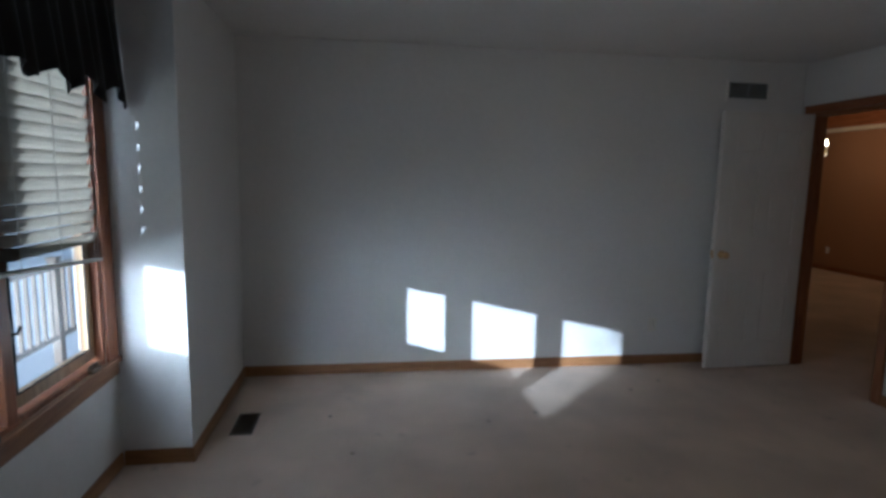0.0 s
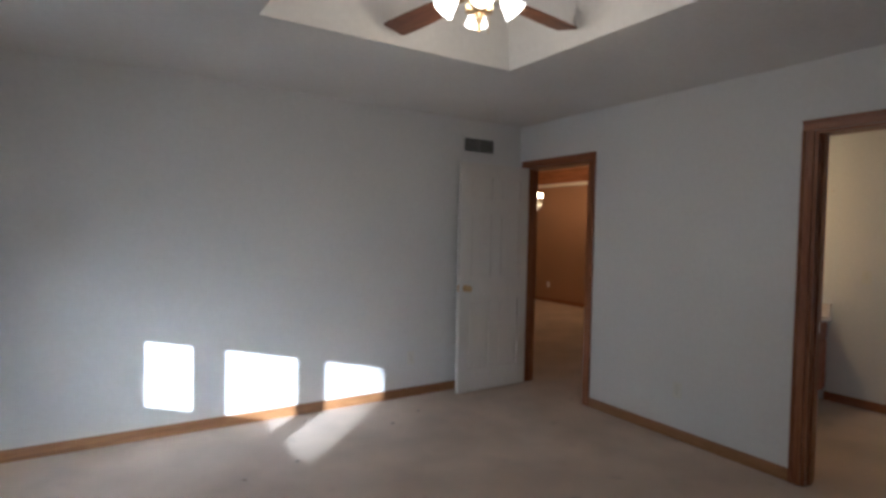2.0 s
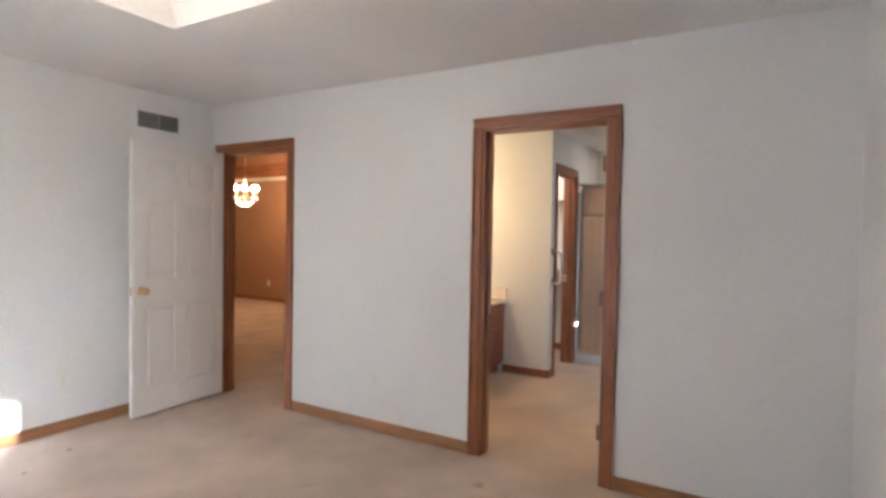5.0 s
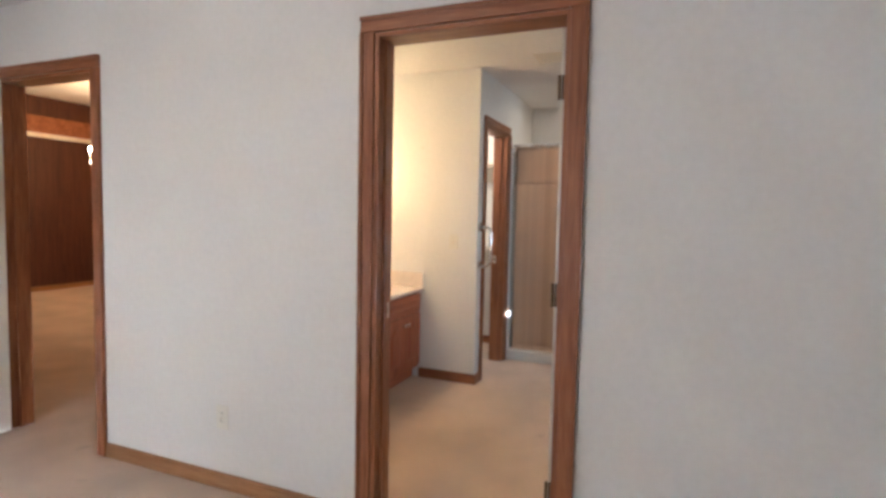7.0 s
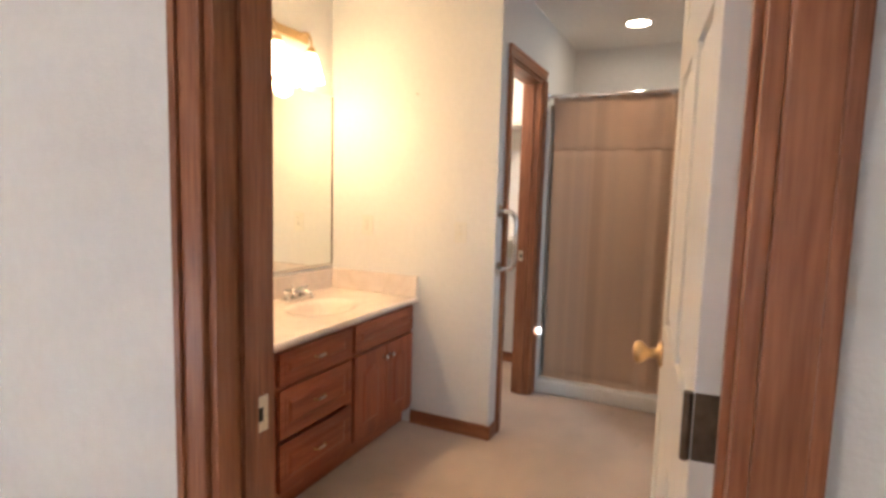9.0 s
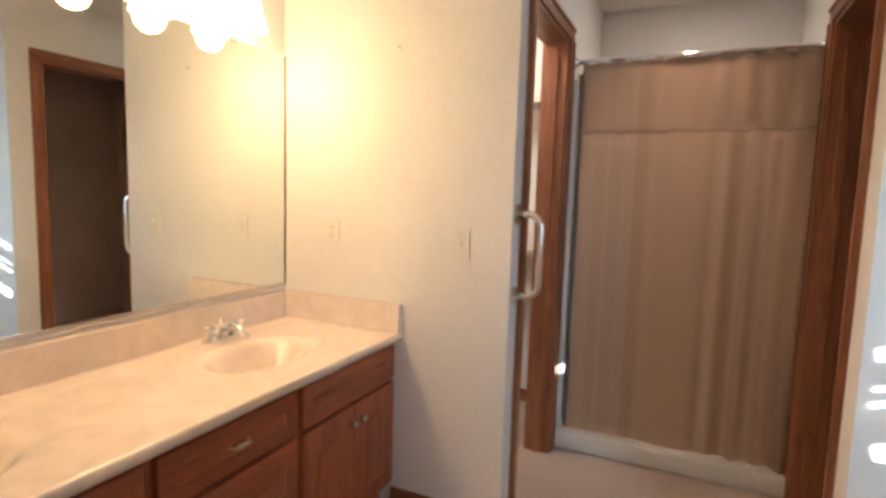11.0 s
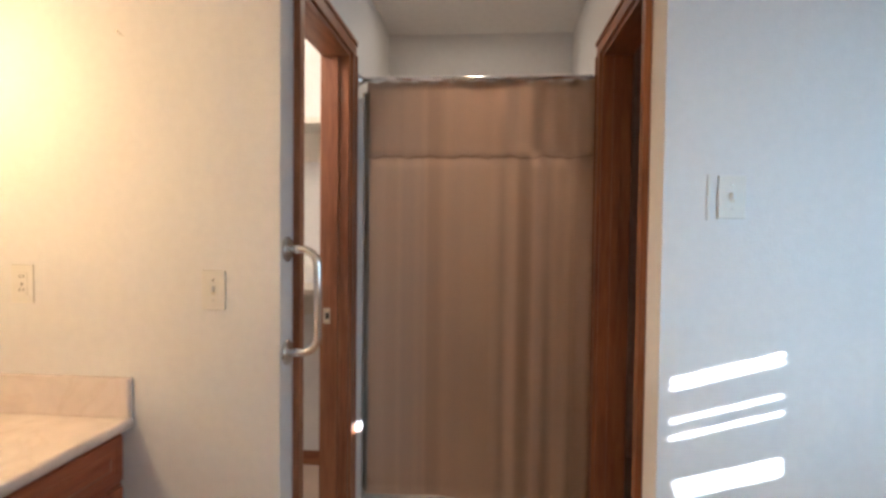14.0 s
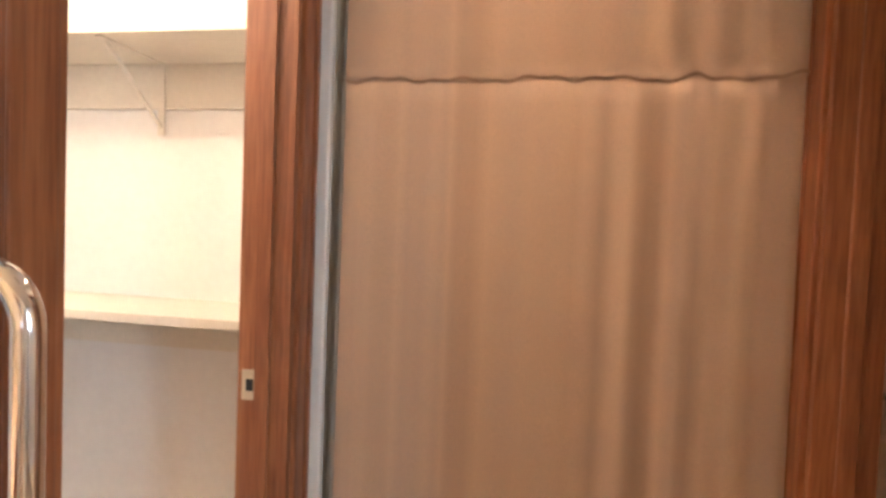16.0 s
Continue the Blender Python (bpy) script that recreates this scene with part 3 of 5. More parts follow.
for y0, y1 in ((WY0 - 0.06, WY0), (WY1, YB - 0.002)):
    wpart("window_casing", boxes((XB, XB + 0.014, y0, y1, WZ0 + 0.006, WZ1 + 0.06), bevel=0.004), OAK_Z, window_1)
wpart("window_casing", boxes((XB, XB + 0.014, WY0, WY1, WZ1, WZ1 + 0.06), bevel=0.004), OAK_Y, window_1)
for y0, y1 in panes:
    s = 0.052
    bm = boxes((GX - 0.02, GX + 0.02, y0 - s, y0, GZ0 - s, 2.07), (GX - 0.02, GX + 0.02, y1, y1 + s, GZ0 - s, 2.07), (GX - 0.02, GX + 0.02, y0, y1, GZ0 - s, GZ0), (GX - 0.02, GX + 0.02, y0, y1, 2.02, 2.07), bevel=0.004)
    sash = wpart("sash", bm, SASH, window_1, "pale varnished casement sash")
    g = wpart("pane", boxes((GX - 0.003, GX + 0.003, y0 - 0.006, y1 + 0.006, GZ0 - 0.006, 2.03)), GLASS, sash)
    g.visible_shadow = False
    wpart("gasket", boxes((GX + 0.018, GX + 0.022, y0, y0 + 0.008, GZ0, 2.02), (GX + 0.018, GX + 0.022, y1 - 0.008, y1, GZ0, 2.02), (GX + 0.018, GX + 0.022, y0 + 0.008, y1 - 0.008, GZ0, GZ0 + 0.008)), DARK_GAP, sash)
    bm = boxes((XB - 0.012, XB + 0.022, y1 - 0.10, y1 - 0.02, WZ0 + 0.006, WZ0 + 0.028), bevel=0.006)
    tube(bm, [(XB + 0.008, y1 - 0.06, WZ0 + 0.024), (XB + 0.020, y1 - 0.06, WZ0 + 0.05), (XB + 0.022, y1 - 0.10, WZ0 + 0.056), (XB + 0.022, y1 - 0.14, WZ0 + 0.05)], 0.006, 8)
    wpart("crank", bm, BRONZE, sash, "dark folding casement crank", True)
    bm = boxes((GX + 0.02, GX + 0.03, y0 - 0.035, y0 - 0.012, 0.86, 0.95), bevel=0.003)
    tube(bm, [(GX + 0.03, y0 - 0.024, 0.90), (GX + 0.05, y0 - 0.018, 0.905), (GX + 0.058, y0 - 0.01, 0.93)], 0.006, 8)
    wpart("latch", bm, BRONZE, sash, "dark sash latch", True)


def blind(name, y0, y1, x, z_top, bottoms, label, pitch=0.050, depth=0.055, tilt=68, ragged=0.004):
    """A blind: headrail, tilted slats that bunch up above a bottom rail, ladder cords. bottoms: height of the rail at y0 and y1."""
    b0, b1 = bottoms
    top = thing(name, (x, (y0 + y1) / 2, z_top), label, "window blind")
    wpart("headrail", boxes((x - 0.02, x + 0.02, y0, y1, z_top - 0.04, z_top), bevel=0.003), WHITE_PLASTIC, top)
    n = int((z_top - 0.06 - max(b0, b1) - 0.05) / pitch) + 3
    a = radians(tilt)
    heights = [(z_top - 0.06 - k * pitch, z_top - 0.06 - k * pitch) for k in range(n - 2)]
    heights += [(b0 + 0.016 + k * 0.0095, b1 + 0.016 + k * 0.0095) for k in range(9)]
    for k, (za, zb) in enumerate(heights):
        bunched = k >= n - 2
        t = radians(8) if bunched else a
        bm = bmesh.new()
        uv = bm.loops.layers.uv.new("UVMap")
        cols = []
        for y, z in ((y0 + 0.004, za), ((y0 + y1) / 2, (za + zb) / 2 - 0.0015), (y1 - (0.004 if bunched or k % 2 else ragged), zb)):
            row = []
            for u in (-1, -0.33, 0.33, 1):
                crown = 0.003 * (1 - u * u)
                row.append(bm.verts.new((x + u * depth / 2 * math.cos(t) - crown * math.sin(t), y, z + u * depth / 2 * math.sin(t) + crown * math.cos(t))))
            cols.append(row)
        for c0, c1 in zip(cols, cols[1:]):
            for i in range(3):
                f = bm.faces.new((c0[i], c0[i + 1], c1[i + 1], c1[i]))
                for lp in f.loops:
                    lp[uv].uv = (lp.vert.co.y * 0.3 + k * 0.37, lp.vert.co.z)
        bmesh.ops.solidify(bm, geom=bm.faces[:], thickness=0.0016)
        wpart("slat", bm, BLIND, top)
    bm = bmesh.new()
    v = [bm.verts.new((x + dx, y, z + dz)) for y, z in ((y0, b0), (y1, b1)) for dx, dz in ((-0.018, 0), (0.018, 0), (0.018, 0.013), (-0.018, 0.013))]
    for k in range(4):
        bm.faces.new((v[k], v[(k + 1) % 4], v[4 + (k + 1) % 4], v[4 + k]))
    bm.faces.new(v[:4])
    bm.faces.new(v[4:])
    wpart("bottom_rail", bm, WHITE_PLASTIC, top)
    for f in (0.12, 0.5, 0.88):
        y = y0 + f * (y1 - y0)
        wpart("cord", tube(bmesh.new(), [(x + 0.024, y, z_top - 0.04), (x + 0.024, y, b0 + f * (b1 - b0))], 0.0012, 6), WHITE_PLASTIC, top)
    return top


g = "blinds in the bay"
tagged(blind("window_blind", 1.85, 2.543, XB + 0.004, 2.10, (1.126, 1.078), "cream slatted blind lowered over half the bay window", ragged=0.035), group=g)
tagged(blind("window_blind", 1.105, 1.845, XB + 0.004, 2.10, (1.171, 1.126), "cream slatted blind lowered over half the bay window"), group=g)
tagged(blind("window_blind", 0.43, 1.10, XB + 0.004, 2.10, (1.213, 1.171), "cream slatted blind lowered over half the bay window"), group=g)

# black valance with a ragged, scalloped hem
val = thing("valance", (XB + 0.12, 1.5, 2.40), "black gathered cloth valance with a scalloped hem over the blinds", "valance")
bm = bmesh.new()
uv = bm.loops.layers.uv.new("UVMap")
NV, NZ = 190, 12
rows = []
for i in range(NV + 1):
    s = i / NV
    y = 0.35 + s * (2.655 - 0.35)
    fold = 0.016 * math.sin(s * 150) + 0.010 * math.sin(s * 61 + 1)
    hem = 1.785 + 0.060 * abs(math.sin(s * math.pi * 9)) + 0.014 * noise.noise((s * 60, 0, 3)) - (0.02 if s > 0.95 else 0) + 0.015 * math.sin(s * 70)
    row = []
    for j in range(NZ + 1):
        v = j / NZ
        z = 2.41 + v * (hem - 2.41)
        row.append(bm.verts.new((XB + 0.085 + fold * (0.35 + 0.65 * v) + 0.05 * v, y, z)))
    rows.append(row)
for i in range(NV):
    for j in range(NZ):
        f = bm.faces.new((rows[i][j], rows[i + 1][j], rows[i + 1][j + 1], rows[i][j + 1]))
        for lp in f.loops:
            lp[uv].uv = (lp.vert.co.y, lp.vert.co.z)
bmesh.ops.solidify(bm, geom=bm.faces[:], thickness=0.003)
wpart("cloth", bm, VALANCE, val, smooth=True)
bm = tube(bmesh.new(), [(XB + 0.085, 0.35, 2.415), (XB + 0.085, 2.65, 2.415)], 0.011, 12)
wpart("rod", bm, BRONZE, val)

# bathroom window, behind the open door
window_2 = thing("window_2", ((BW0 + BW1) / 2, YSB - 0.06, BZ0), "small oak bathroom window with a lowered blind", "window", kind="structure")
wpart("window_frame", boxes((BW0, BW0 + 0.010, YSB - 0.11, YSB, BZ0, BZ1), (BW1 - 0.02, BW1, YSB - 0.11, YSB, BZ0, BZ1), (BW0 + 0.01, BW1 - 0.02, YSB - 0.11, YSB, BZ1 - 0.02, BZ1), (BW0 + 0.01, BW1 - 0.02, YSB - 0.11, YSB, BZ0, BZ0 + 0.02), bevel=0.002), OAK_Z, window_2)
g = wpart("pane", boxes((BW0 + 0.01, BW1 - 0.02, YSB - 0.075, YSB - 0.069, BZ0 + 0.02, BZ1 - 0.02)), GLASS, window_2)
g.visible_shadow = False
wpart("window_sill", boxes((BW0 - 0.010, BW1 + 0.04, YSB - 0.01, YSB + 0.03, BZ0 - 0.022, BZ0), bevel=0.004), OAK_X, window_2)
bb = thing("window_blind", ((BW0 + BW1) / 2, YSB - 0.02, BZ1 - 0.03), "cream slatted blind in the bathroom window", "window blind")
wpart("headrail", boxes((BW0 + 0.02, BW1 - 0.02, YSB - 0.045, YSB - 0.005, BZ1 - 0.06, BZ1 - 0.02), bevel=0.003), WHITE_PLASTIC, bb)
for k in range(37):
    z = 1.055 + k * 0.0228
    x0, x1 = BW0 + (0.195 if k in (3, 4) else 0.014), BW1 - 0.024    # two low slats end short to let sun spots reach the closet casing
    if k in (4, 6, 10, 11):                                    # only a stub of these, so sun stripes cross the wall
        x1 = BW0 + 0.37
    bm = boxes((x0, x1, YSB - 0.027, YSB - 0.0255, z - 0.0203, z + 0.0203))
    uvl = bm.loops.layers.uv.new("UVMap")
    for f in bm.faces:
        for lp in f.loops:
            lp[uvl].uv = (lp.vert.co.x * 0.4, lp.vert.co.z)
    bmesh.ops.rotate(bm, verts=bm.verts[:], cent=(x0, YSB - 0.026, z), matrix=Matrix.Rotation(radians(0.12 * math.sin(k * 2.3)), 3, "Y") @ Matrix.Rotation(radians(8), 3, "X"))
    wpart("slat", bm, BLIND, bb)
wpart("slat", boxes((BW0 + 0.014, BW1 - 0.024, YSB - 0.027, YSB - 0.0255, 1.2850, 1.2985)), BLIND, bb)    # a strip added to split the top sun stripe
wpart("bottom_rail", boxes((BW0 + 0.014, BW1 - 0.024, YSB - 0.038, YSB - 0.012, 1.026, 1.040), bevel=0.002), WHITE_PLASTIC, bb)
for k in range(7):                                             # unseen slats stacked on the sill at one end to block low sun
    wpart("sun_block_slat", boxes((BW0 + 0.012 + 0.004 * k, BW0 + 0.385 - 0.003 * k, YSB - 0.045, YSB - 0.010, BZ0 + 0.0205 + k * 0.0095, BZ0 + 0.0275 + k * 0.0095), bevel=0.001), WHITE_PLASTIC, bb)
for x in (BW0 + 0.30, BW1 - 0.10):
    wpart("cord", tube(bmesh.new(), [(x, YSB - 0.026, BZ1 - 0.06), (x, YSB - 0.026, 1.035)], 0.0012, 6), WHITE_PLASTIC, bb)

# ---- outdoors ----
setting("ground", boxes((-400, XB - 0.30, -400, 400, -0.9, -0.7), (XB - 0.30, 400, -400, YSB - 1.2, -0.9, -0.7), (XB - 0.30, 400, YH + 1, 400, -0.9, -0.7), (XH + 1, 400, YSB - 1.2, YH + 1, -0.9, -0.7)), SNOW, "snow-covered ground outside the house", "ground")
deck = thing("deck_railing", (-3.6, 6.5, -0.7), "weathered wooden deck railing with snow beyond it", "railing")
for k in range(5):
    y = 3.2 + k * 1.6
    wpart("post", boxes((-3.65, -3.56, y - 0.045, y + 0.045, -0.7, 0.50), (-3.665, -3.545, y - 0.06, y + 0.06, 0.50, 0.53), bevel=0.006), DECK_WOOD, deck)
wpart("top_rail", boxes((-3.67, -3.54, 3.1, 9.8, 0.40, 0.44), bevel=0.006), DECK_WOOD, deck)
wpart("bottom_rail", boxes((-3.63, -3.58, 3.1, 9.8, -0.42, -0.36), bevel=0.006), DECK_WOOD, deck)
first = wpart("baluster", boxes((-3.62, -3.585, 3.33, 3.365, -0.36, 0.40), bevel=0.003), DECK_WOOD, deck)
for k in range(1, 46):
    o = first.copy()
    scene.collection.objects.link(o)
    o.location.y = k * 0.14



def bare_tree(name, base, crown, radius, twigs, label):
    """A leafless tree: tapered trunk, limbs that fork, and a crown of fine twigs."""
    rng = random.Random(11)
    top = thing(name, base, label, "tree")
    b, c = Vector(base), Vector(crown)
    mid = b.lerp(c, 0.55) + Vector((0.06, -0.05, 0))
    wpart("trunk", tube(bmesh.new(), [b, b.lerp(mid, 0.5) + Vector((0.03, 0.02, 0)), mid, c], [0.09, 0.075, 0.06, 0.025], 10), BARK, top, smooth=True)
    limbs, fine = bmesh.new(), bmesh.new()
    tips = []
    for k in range(22):
        way = Vector((rng.gauss(0, 1), rng.gauss(0, 1), rng.gauss(0.4, 0.8))).normalized()
        start = mid.lerp(c, rng.random())
        end = c + way * radius * rng.uniform(0.6, 0.98)
        bend = start.lerp(end, 0.5) + Vector((rng.uniform(-0.06, 0.06), rng.uniform(-0.06, 0.06), rng.uniform(0, 0.12)))
        tube(limbs, [start, bend, end], [0.022, 0.014, 0.007], 6)
        tips += [bend, end, bend.lerp(end, 0.5), start.lerp(bend, 0.6)]
    for k in range(twigs):
        p = rng.choice(tips)
        q = p + Vector((rng.gauss(0, 0.22), rng.gauss(0, 0.22), rng.gauss(0.05, 0.22)))
        if (q - c).length > radius:
            q = c + (q - c).normalized() * radius
        tube(fine, [p, q], [0.006, 0.0035], 4)
    wpart("limbs", limbs, BARK, top, smooth=True)
    tagged(wpart("twigs", fine, BARK, top), kind="stuff")
    return top


BARK = material("grey_bark", (0.16, 0.125, 0.10), 0.9, vary=0.15, scale=6, bump=0.5, bump_scale=40)
# out of view; added so its twigs thin the sun on the third pane
bare_tree("tree", (-7.04, -6.06, -0.7), (-7.09, -6.01, 2.62), 1.05, 1800, "unseen leafless grey-barked tree added to shade part of the bay window")

# ---- bedroom fittings ----
def outlet(name, place, face, label, kind_of="outlet", plate=WHITE_PLASTIC):
    """A wall plate with a duplex outlet or a toggle switch; face: the wall's normal."""
    top = thing(name, place, label, kind_of)
    n = Vector(face)
    u = Vector((-n.y, n.x, 0))

    def slab(w, h, d0, d1, dz=0.0, du=0.0, bevel=0.0):
        c = u * du
        p0 = c - u * w / 2 + n * d0
        p1 = c + u * w / 2 + n * d1
        return boxes((*sorted((p0.x, p1.x)), *sorted((p0.y, p1.y)), dz - h / 2, dz + h / 2), bevel=bevel)
    part("plate", slab(0.070, 0.114, 0.0, 0.006, bevel=0.0022), plate, top)
    if kind_of == "outlet":
        for dz in (0.02, -0.02):
            r = part("receptacle", slab(0.034, 0.028, 0.005, 0.0075, dz, bevel=0.001), plate, top)
            for du in (-0.006, 0.006):
                part("slot", slab(0.002, 0.009, 0.007, 0.0079, dz + 0.003, du), DARK_GAP, r)
    else:
        part("switch_slot", slab(0.012, 0.026, 0.005, 0.0066), ALMOND, top)
        part("toggle", slab(0.009, 0.017, 0.006, 0.017, 0.004, bevel=0.001), plate, top)
    for dz in ((0,) if kind_of == "outlet" else (0.03, -0.03)):
        q = n.to_track_quat("Z", "Y").to_matrix()
        part("screw", lathe(bmesh.new(), [(0.0032, 0.0055), (0.0028, 0.0072), (0, 0.0074)], (0, 0, dz), 8, q), STEEL, top)
    return top


outlet("wall_outlet", (2.183, YN, 0.33), (0, -1, 0), "white duplex outlet low on the bedroom wall")
outlet("wall_outlet", (XE, 2.125, 0.345), (-1, 0, 0), "white duplex outlet low beside the doorway")
outlet("wall_outlet", (XS, 2.358, 1.118), (-1, 0, 0), "white duplex outlet above the vanity", plate=WHITE_PLASTIC)
outlet("light_switch", (XS, 1.77, 1.111), (-1, 0, 0), "white toggle switch on the bathroom wall", "switch", WHITE_PLASTIC)
outlet("light_switch", (XS, 0.346, 1.386), (-1, 0, 0), "white toggle switch on the sunlit bathroom wall", "switch", WHITE_PLASTIC)
outlet("wall_outlet", (XH - 0.001, 8.2, 0.35), (-1, 0, 0), "white outlet low on the dining room wall", plate=WHITE_PLASTIC)
nail = thing("nail", (XS, 2.043, 1.841), "small bare nail in the bathroom wall", "nail")
part("shank", tube(bmesh.new(), [(0.01, 0, -0.002), (-0.022, 0, 0.003)], 0.0018, 8), STEEL, nail)
part("head", tube(bmesh.new(), [(-0.022, 0, 0.003), (-0.024, 0, 0.003)], 0.0045, 10), STEEL, nail)
# thin upright white strip on the wall next to the switch
thin_strip = thing("wall_strip", (XS, 0.405, 1.386), "slim white upright strip beside the switch", "bracket")
part("bar", boxes((-0.004, 0, -0.004, 0.004, -0.06, 0.06), bevel=0.001), WHITE_PLASTIC, thin_strip)

# return-air grille above the open door
vent = thing("wall_vent", (2.85, YN, 2.205), "grey metal return-air grille in a painted frame above the door", "vent")
vx0, vx1, vz0, vz1 = 2.686, 3.014, 2.146, 2.264
wpart("frame", boxes((vx0 - 0.022, vx0, YN - 0.012, YN, vz0 - 0.022, vz1 + 0.022), (vx1, vx1 + 0.022, YN - 0.012, YN, vz0 - 0.022, vz1 + 0.022), (vx0, vx1, YN - 0.012, YN, vz1, vz1 + 0.022), (vx0, vx1, YN - 0.012, YN, vz0 - 0.022, vz0), bevel=0.002), WALL, vent)
wpart("mullion", boxes((2.846, 2.854, YN - 0.0115, YN - 0.003, vz0, vz1)), VENT_METAL, vent)
wpart("duct", boxes((vx0, vx1, YN - 0.003, YN - 0.0005, vz0, vz1)), DARK_GAP, vent)
for x0, x1 in ((vx0, 2.846), (2.854, vx1)):
    for k in range(9):
        z = vz0 + 0.007 + k * 0.0128
        bm = boxes((x0 + 0.001, x1 - 0.001, YN - 0.0105, YN - 0.0025, z - 0.0018, z + 0.0018))
        bmesh.ops.rotate(bm, verts=bm.verts[:], cent=(x0, YN - 0.006, z), matrix=Matrix.Rotation(radians(-30), 3, "X"))
        wpart("slat", bm, VENT_METAL, vent)

# floor register
reg = thing("floor_register", (-0.843, 3.07, 0.0), "brown metal floor register set in the carpet", "register")
rx0, rx1, ry0, ry1 = -0.905, -0.78, 2.93, 3.21
wpart("frame", boxes((rx0, rx0 + 0.018, ry0, ry1, 0, 0.007), (rx1 - 0.018, rx1, ry0, ry1, 0, 0.007), (rx0 + 0.018, rx1 - 0.018, ry0, ry0 + 0.018, 0, 0.007), (rx0 + 0.018, rx1 - 0.018, ry1 - 0.018, ry1, 0, 0.007), bevel=0.0025), REGISTER, reg)
wpart("duct", boxes((rx0 + 0.01, rx1 - 0.01, ry0 + 0.01, ry1 - 0.01, 0.0005, 0.0016)), DARK_GAP, reg)
for k in range(17):
    y = ry0 + 0.026 + k * 0.0143
    wpart("slat", boxes((rx0 + 0.018, rx1 - 0.018, y - 0.0028, y + 0.0028, 0.0016, 0.0055)), REGISTER, reg)

# bits of lint left on the carpet
for k, (x, y) in enumerate(((0.62, 2.95), (-0.35, 3.12), (1.75, 3.35), (0.95, 3.05), (-0.2, 2.65), (2.05, 3.5))):
    bm = bmesh.new()
    bmesh.ops.create_icosphere(bm, subdivisions=2, radius=0.013)
    for v in bm.verts:
        v.co *= 1 + 0.6 * noise.noise(v.co * 90 + Vector((k, 0, 0)))
        v.co.z = v.co.z * 0.3 + 0.003
    ob = tagged(part("carpet_lint", bm, DECK_WOOD), "small dark scrap of lint on the carpet", "debris", "lint on the carpet")
    ob.location = (x, y, 0)

# ---- ceiling fan ----
FX, FY, FZ = 1.33, 1.79, 2.465
fan = thing("ceiling_fan", (FX, FY, TZ), "four-bladed ceiling fan with brown blades and lit glass shades", "ceiling fan")
wpart("canopy", lathe(bmesh.new(), [(0.065, TZ), (0.065, TZ - 0.02), (0.05, TZ - 0.045), (0.016, TZ - 0.06)], (FX, FY, 0)), BRASS, fan, smooth=True)
wpart("downrod", tube(bmesh.new(), [(FX, FY, TZ - 0.055), (FX, FY, FZ + 0.10)], 0.012), BRASS, fan)
wpart("motor", lathe(bmesh.new(), [(0.02, FZ + 0.115), (0.07, FZ + 0.105), (0.105, FZ + 0.08), (0.112, FZ + 0.03), (0.10, FZ), (0.06, FZ - 0.02), (0.05, FZ - 0.05), (0.062, FZ - 0.06), (0.06, FZ - 0.085), (0.0, FZ - 0.095)], (FX, FY, 0), 32), BRASS, fan, smooth=True)
for k in range(4):
    a = radians(9 + 90 * k)
    bm = bmesh.new()
    outline = [(0.20, -0.052), (0.30, -0.060), (0.45, -0.066), (0.58, -0.067), (0.626, -0.066), (0.637, -0.055), (0.637, 0.055), (0.626, 0.066), (0.58, 0.067), (0.45, 0.066), (0.30, 0.060), (0.20, 0.052)]
    up = [bm.verts.new((x, y, 0.004)) for x, y in outline]
    dn = [bm.verts.new((x, y, -0.004)) for x, y in outline]
    bm.faces.new(up)
    bm.faces.new(dn[::-1])
    for i in range(len(outline)):
        bm.faces.new((up[i], dn[i], dn[(i + 1) % len(outline)], up[(i + 1) % len(outline)]))
    blade = part("blade", bm, BLADE, fan)
    blade.matrix_basis = Matrix.Translation((0, 0, FZ - TZ + 0.005)) @ Matrix.Rotation(a, 4, "Z") @ Matrix.Rotation(radians(11), 4, "X")
    bm = boxes((0.09, 0.215, -0.013, 0.013, -0.011, -0.005), (0.205, 0.275, -0.036, 0.036, -0.0095, -0.0042), bevel=0.002)
    part("blade_iron", bm, BRASS, blade, "brass blade bracket")
for k in range(4):
    a = radians(-31 + 90 * k)
    ca, sa = math.cos(a), math.sin(a)
    arm = wpart("lamp_arm", tube(bmesh.new(), [(FX + 0.04 * ca, FY + 0.04 * sa, FZ - 0.013), (FX + 0.075 * ca, FY + 0.075 * sa, FZ - 0.006), (FX + 0.10 * ca, FY + 0.10 * sa, FZ - 0.014), (FX + 0.105 * ca, FY + 0.105 * sa, FZ - 0.023)], 0.009, 10), BRASS, fan, smooth=True)
    q = Vector((0.85 * ca, 0.85 * sa, -1)).normalized().to_track_quat("Z", "Y").to_matrix()
    wpart("shade", lathe(bmesh.new(), [(0.020, 0), (0.029, 0.016), (0.038, 0.042), (0.043, 0.062), (0.053, 0.084), (0.050, 0.084), (0.040, 0.061), (0.034, 0.042), (0.0, 0.025)], (FX + 0.105 * ca, FY + 0.105 * sa, FZ - 0.018), 28, q, 0.06, 8), FAN_GLASS, fan, "lit frosted tulip shade", True)
wpart("finial", lathe(bmesh.new(), [(0.022, FZ - 0.085), (0.026, FZ - 0.105), (0.012, FZ - 0.13), (0.008, FZ - 0.165), (0.0, FZ - 0.175)], (FX, FY, 0), 16), BRASS, fan, smooth=True)
wpart("pull_chain", tube(bmesh.new(), [(FX + 0.03, FY - 0.03, FZ - 0.08), (FX + 0.03, FY - 0.03, FZ - 0.185)], 0.0016, 6), BRASS, fan)
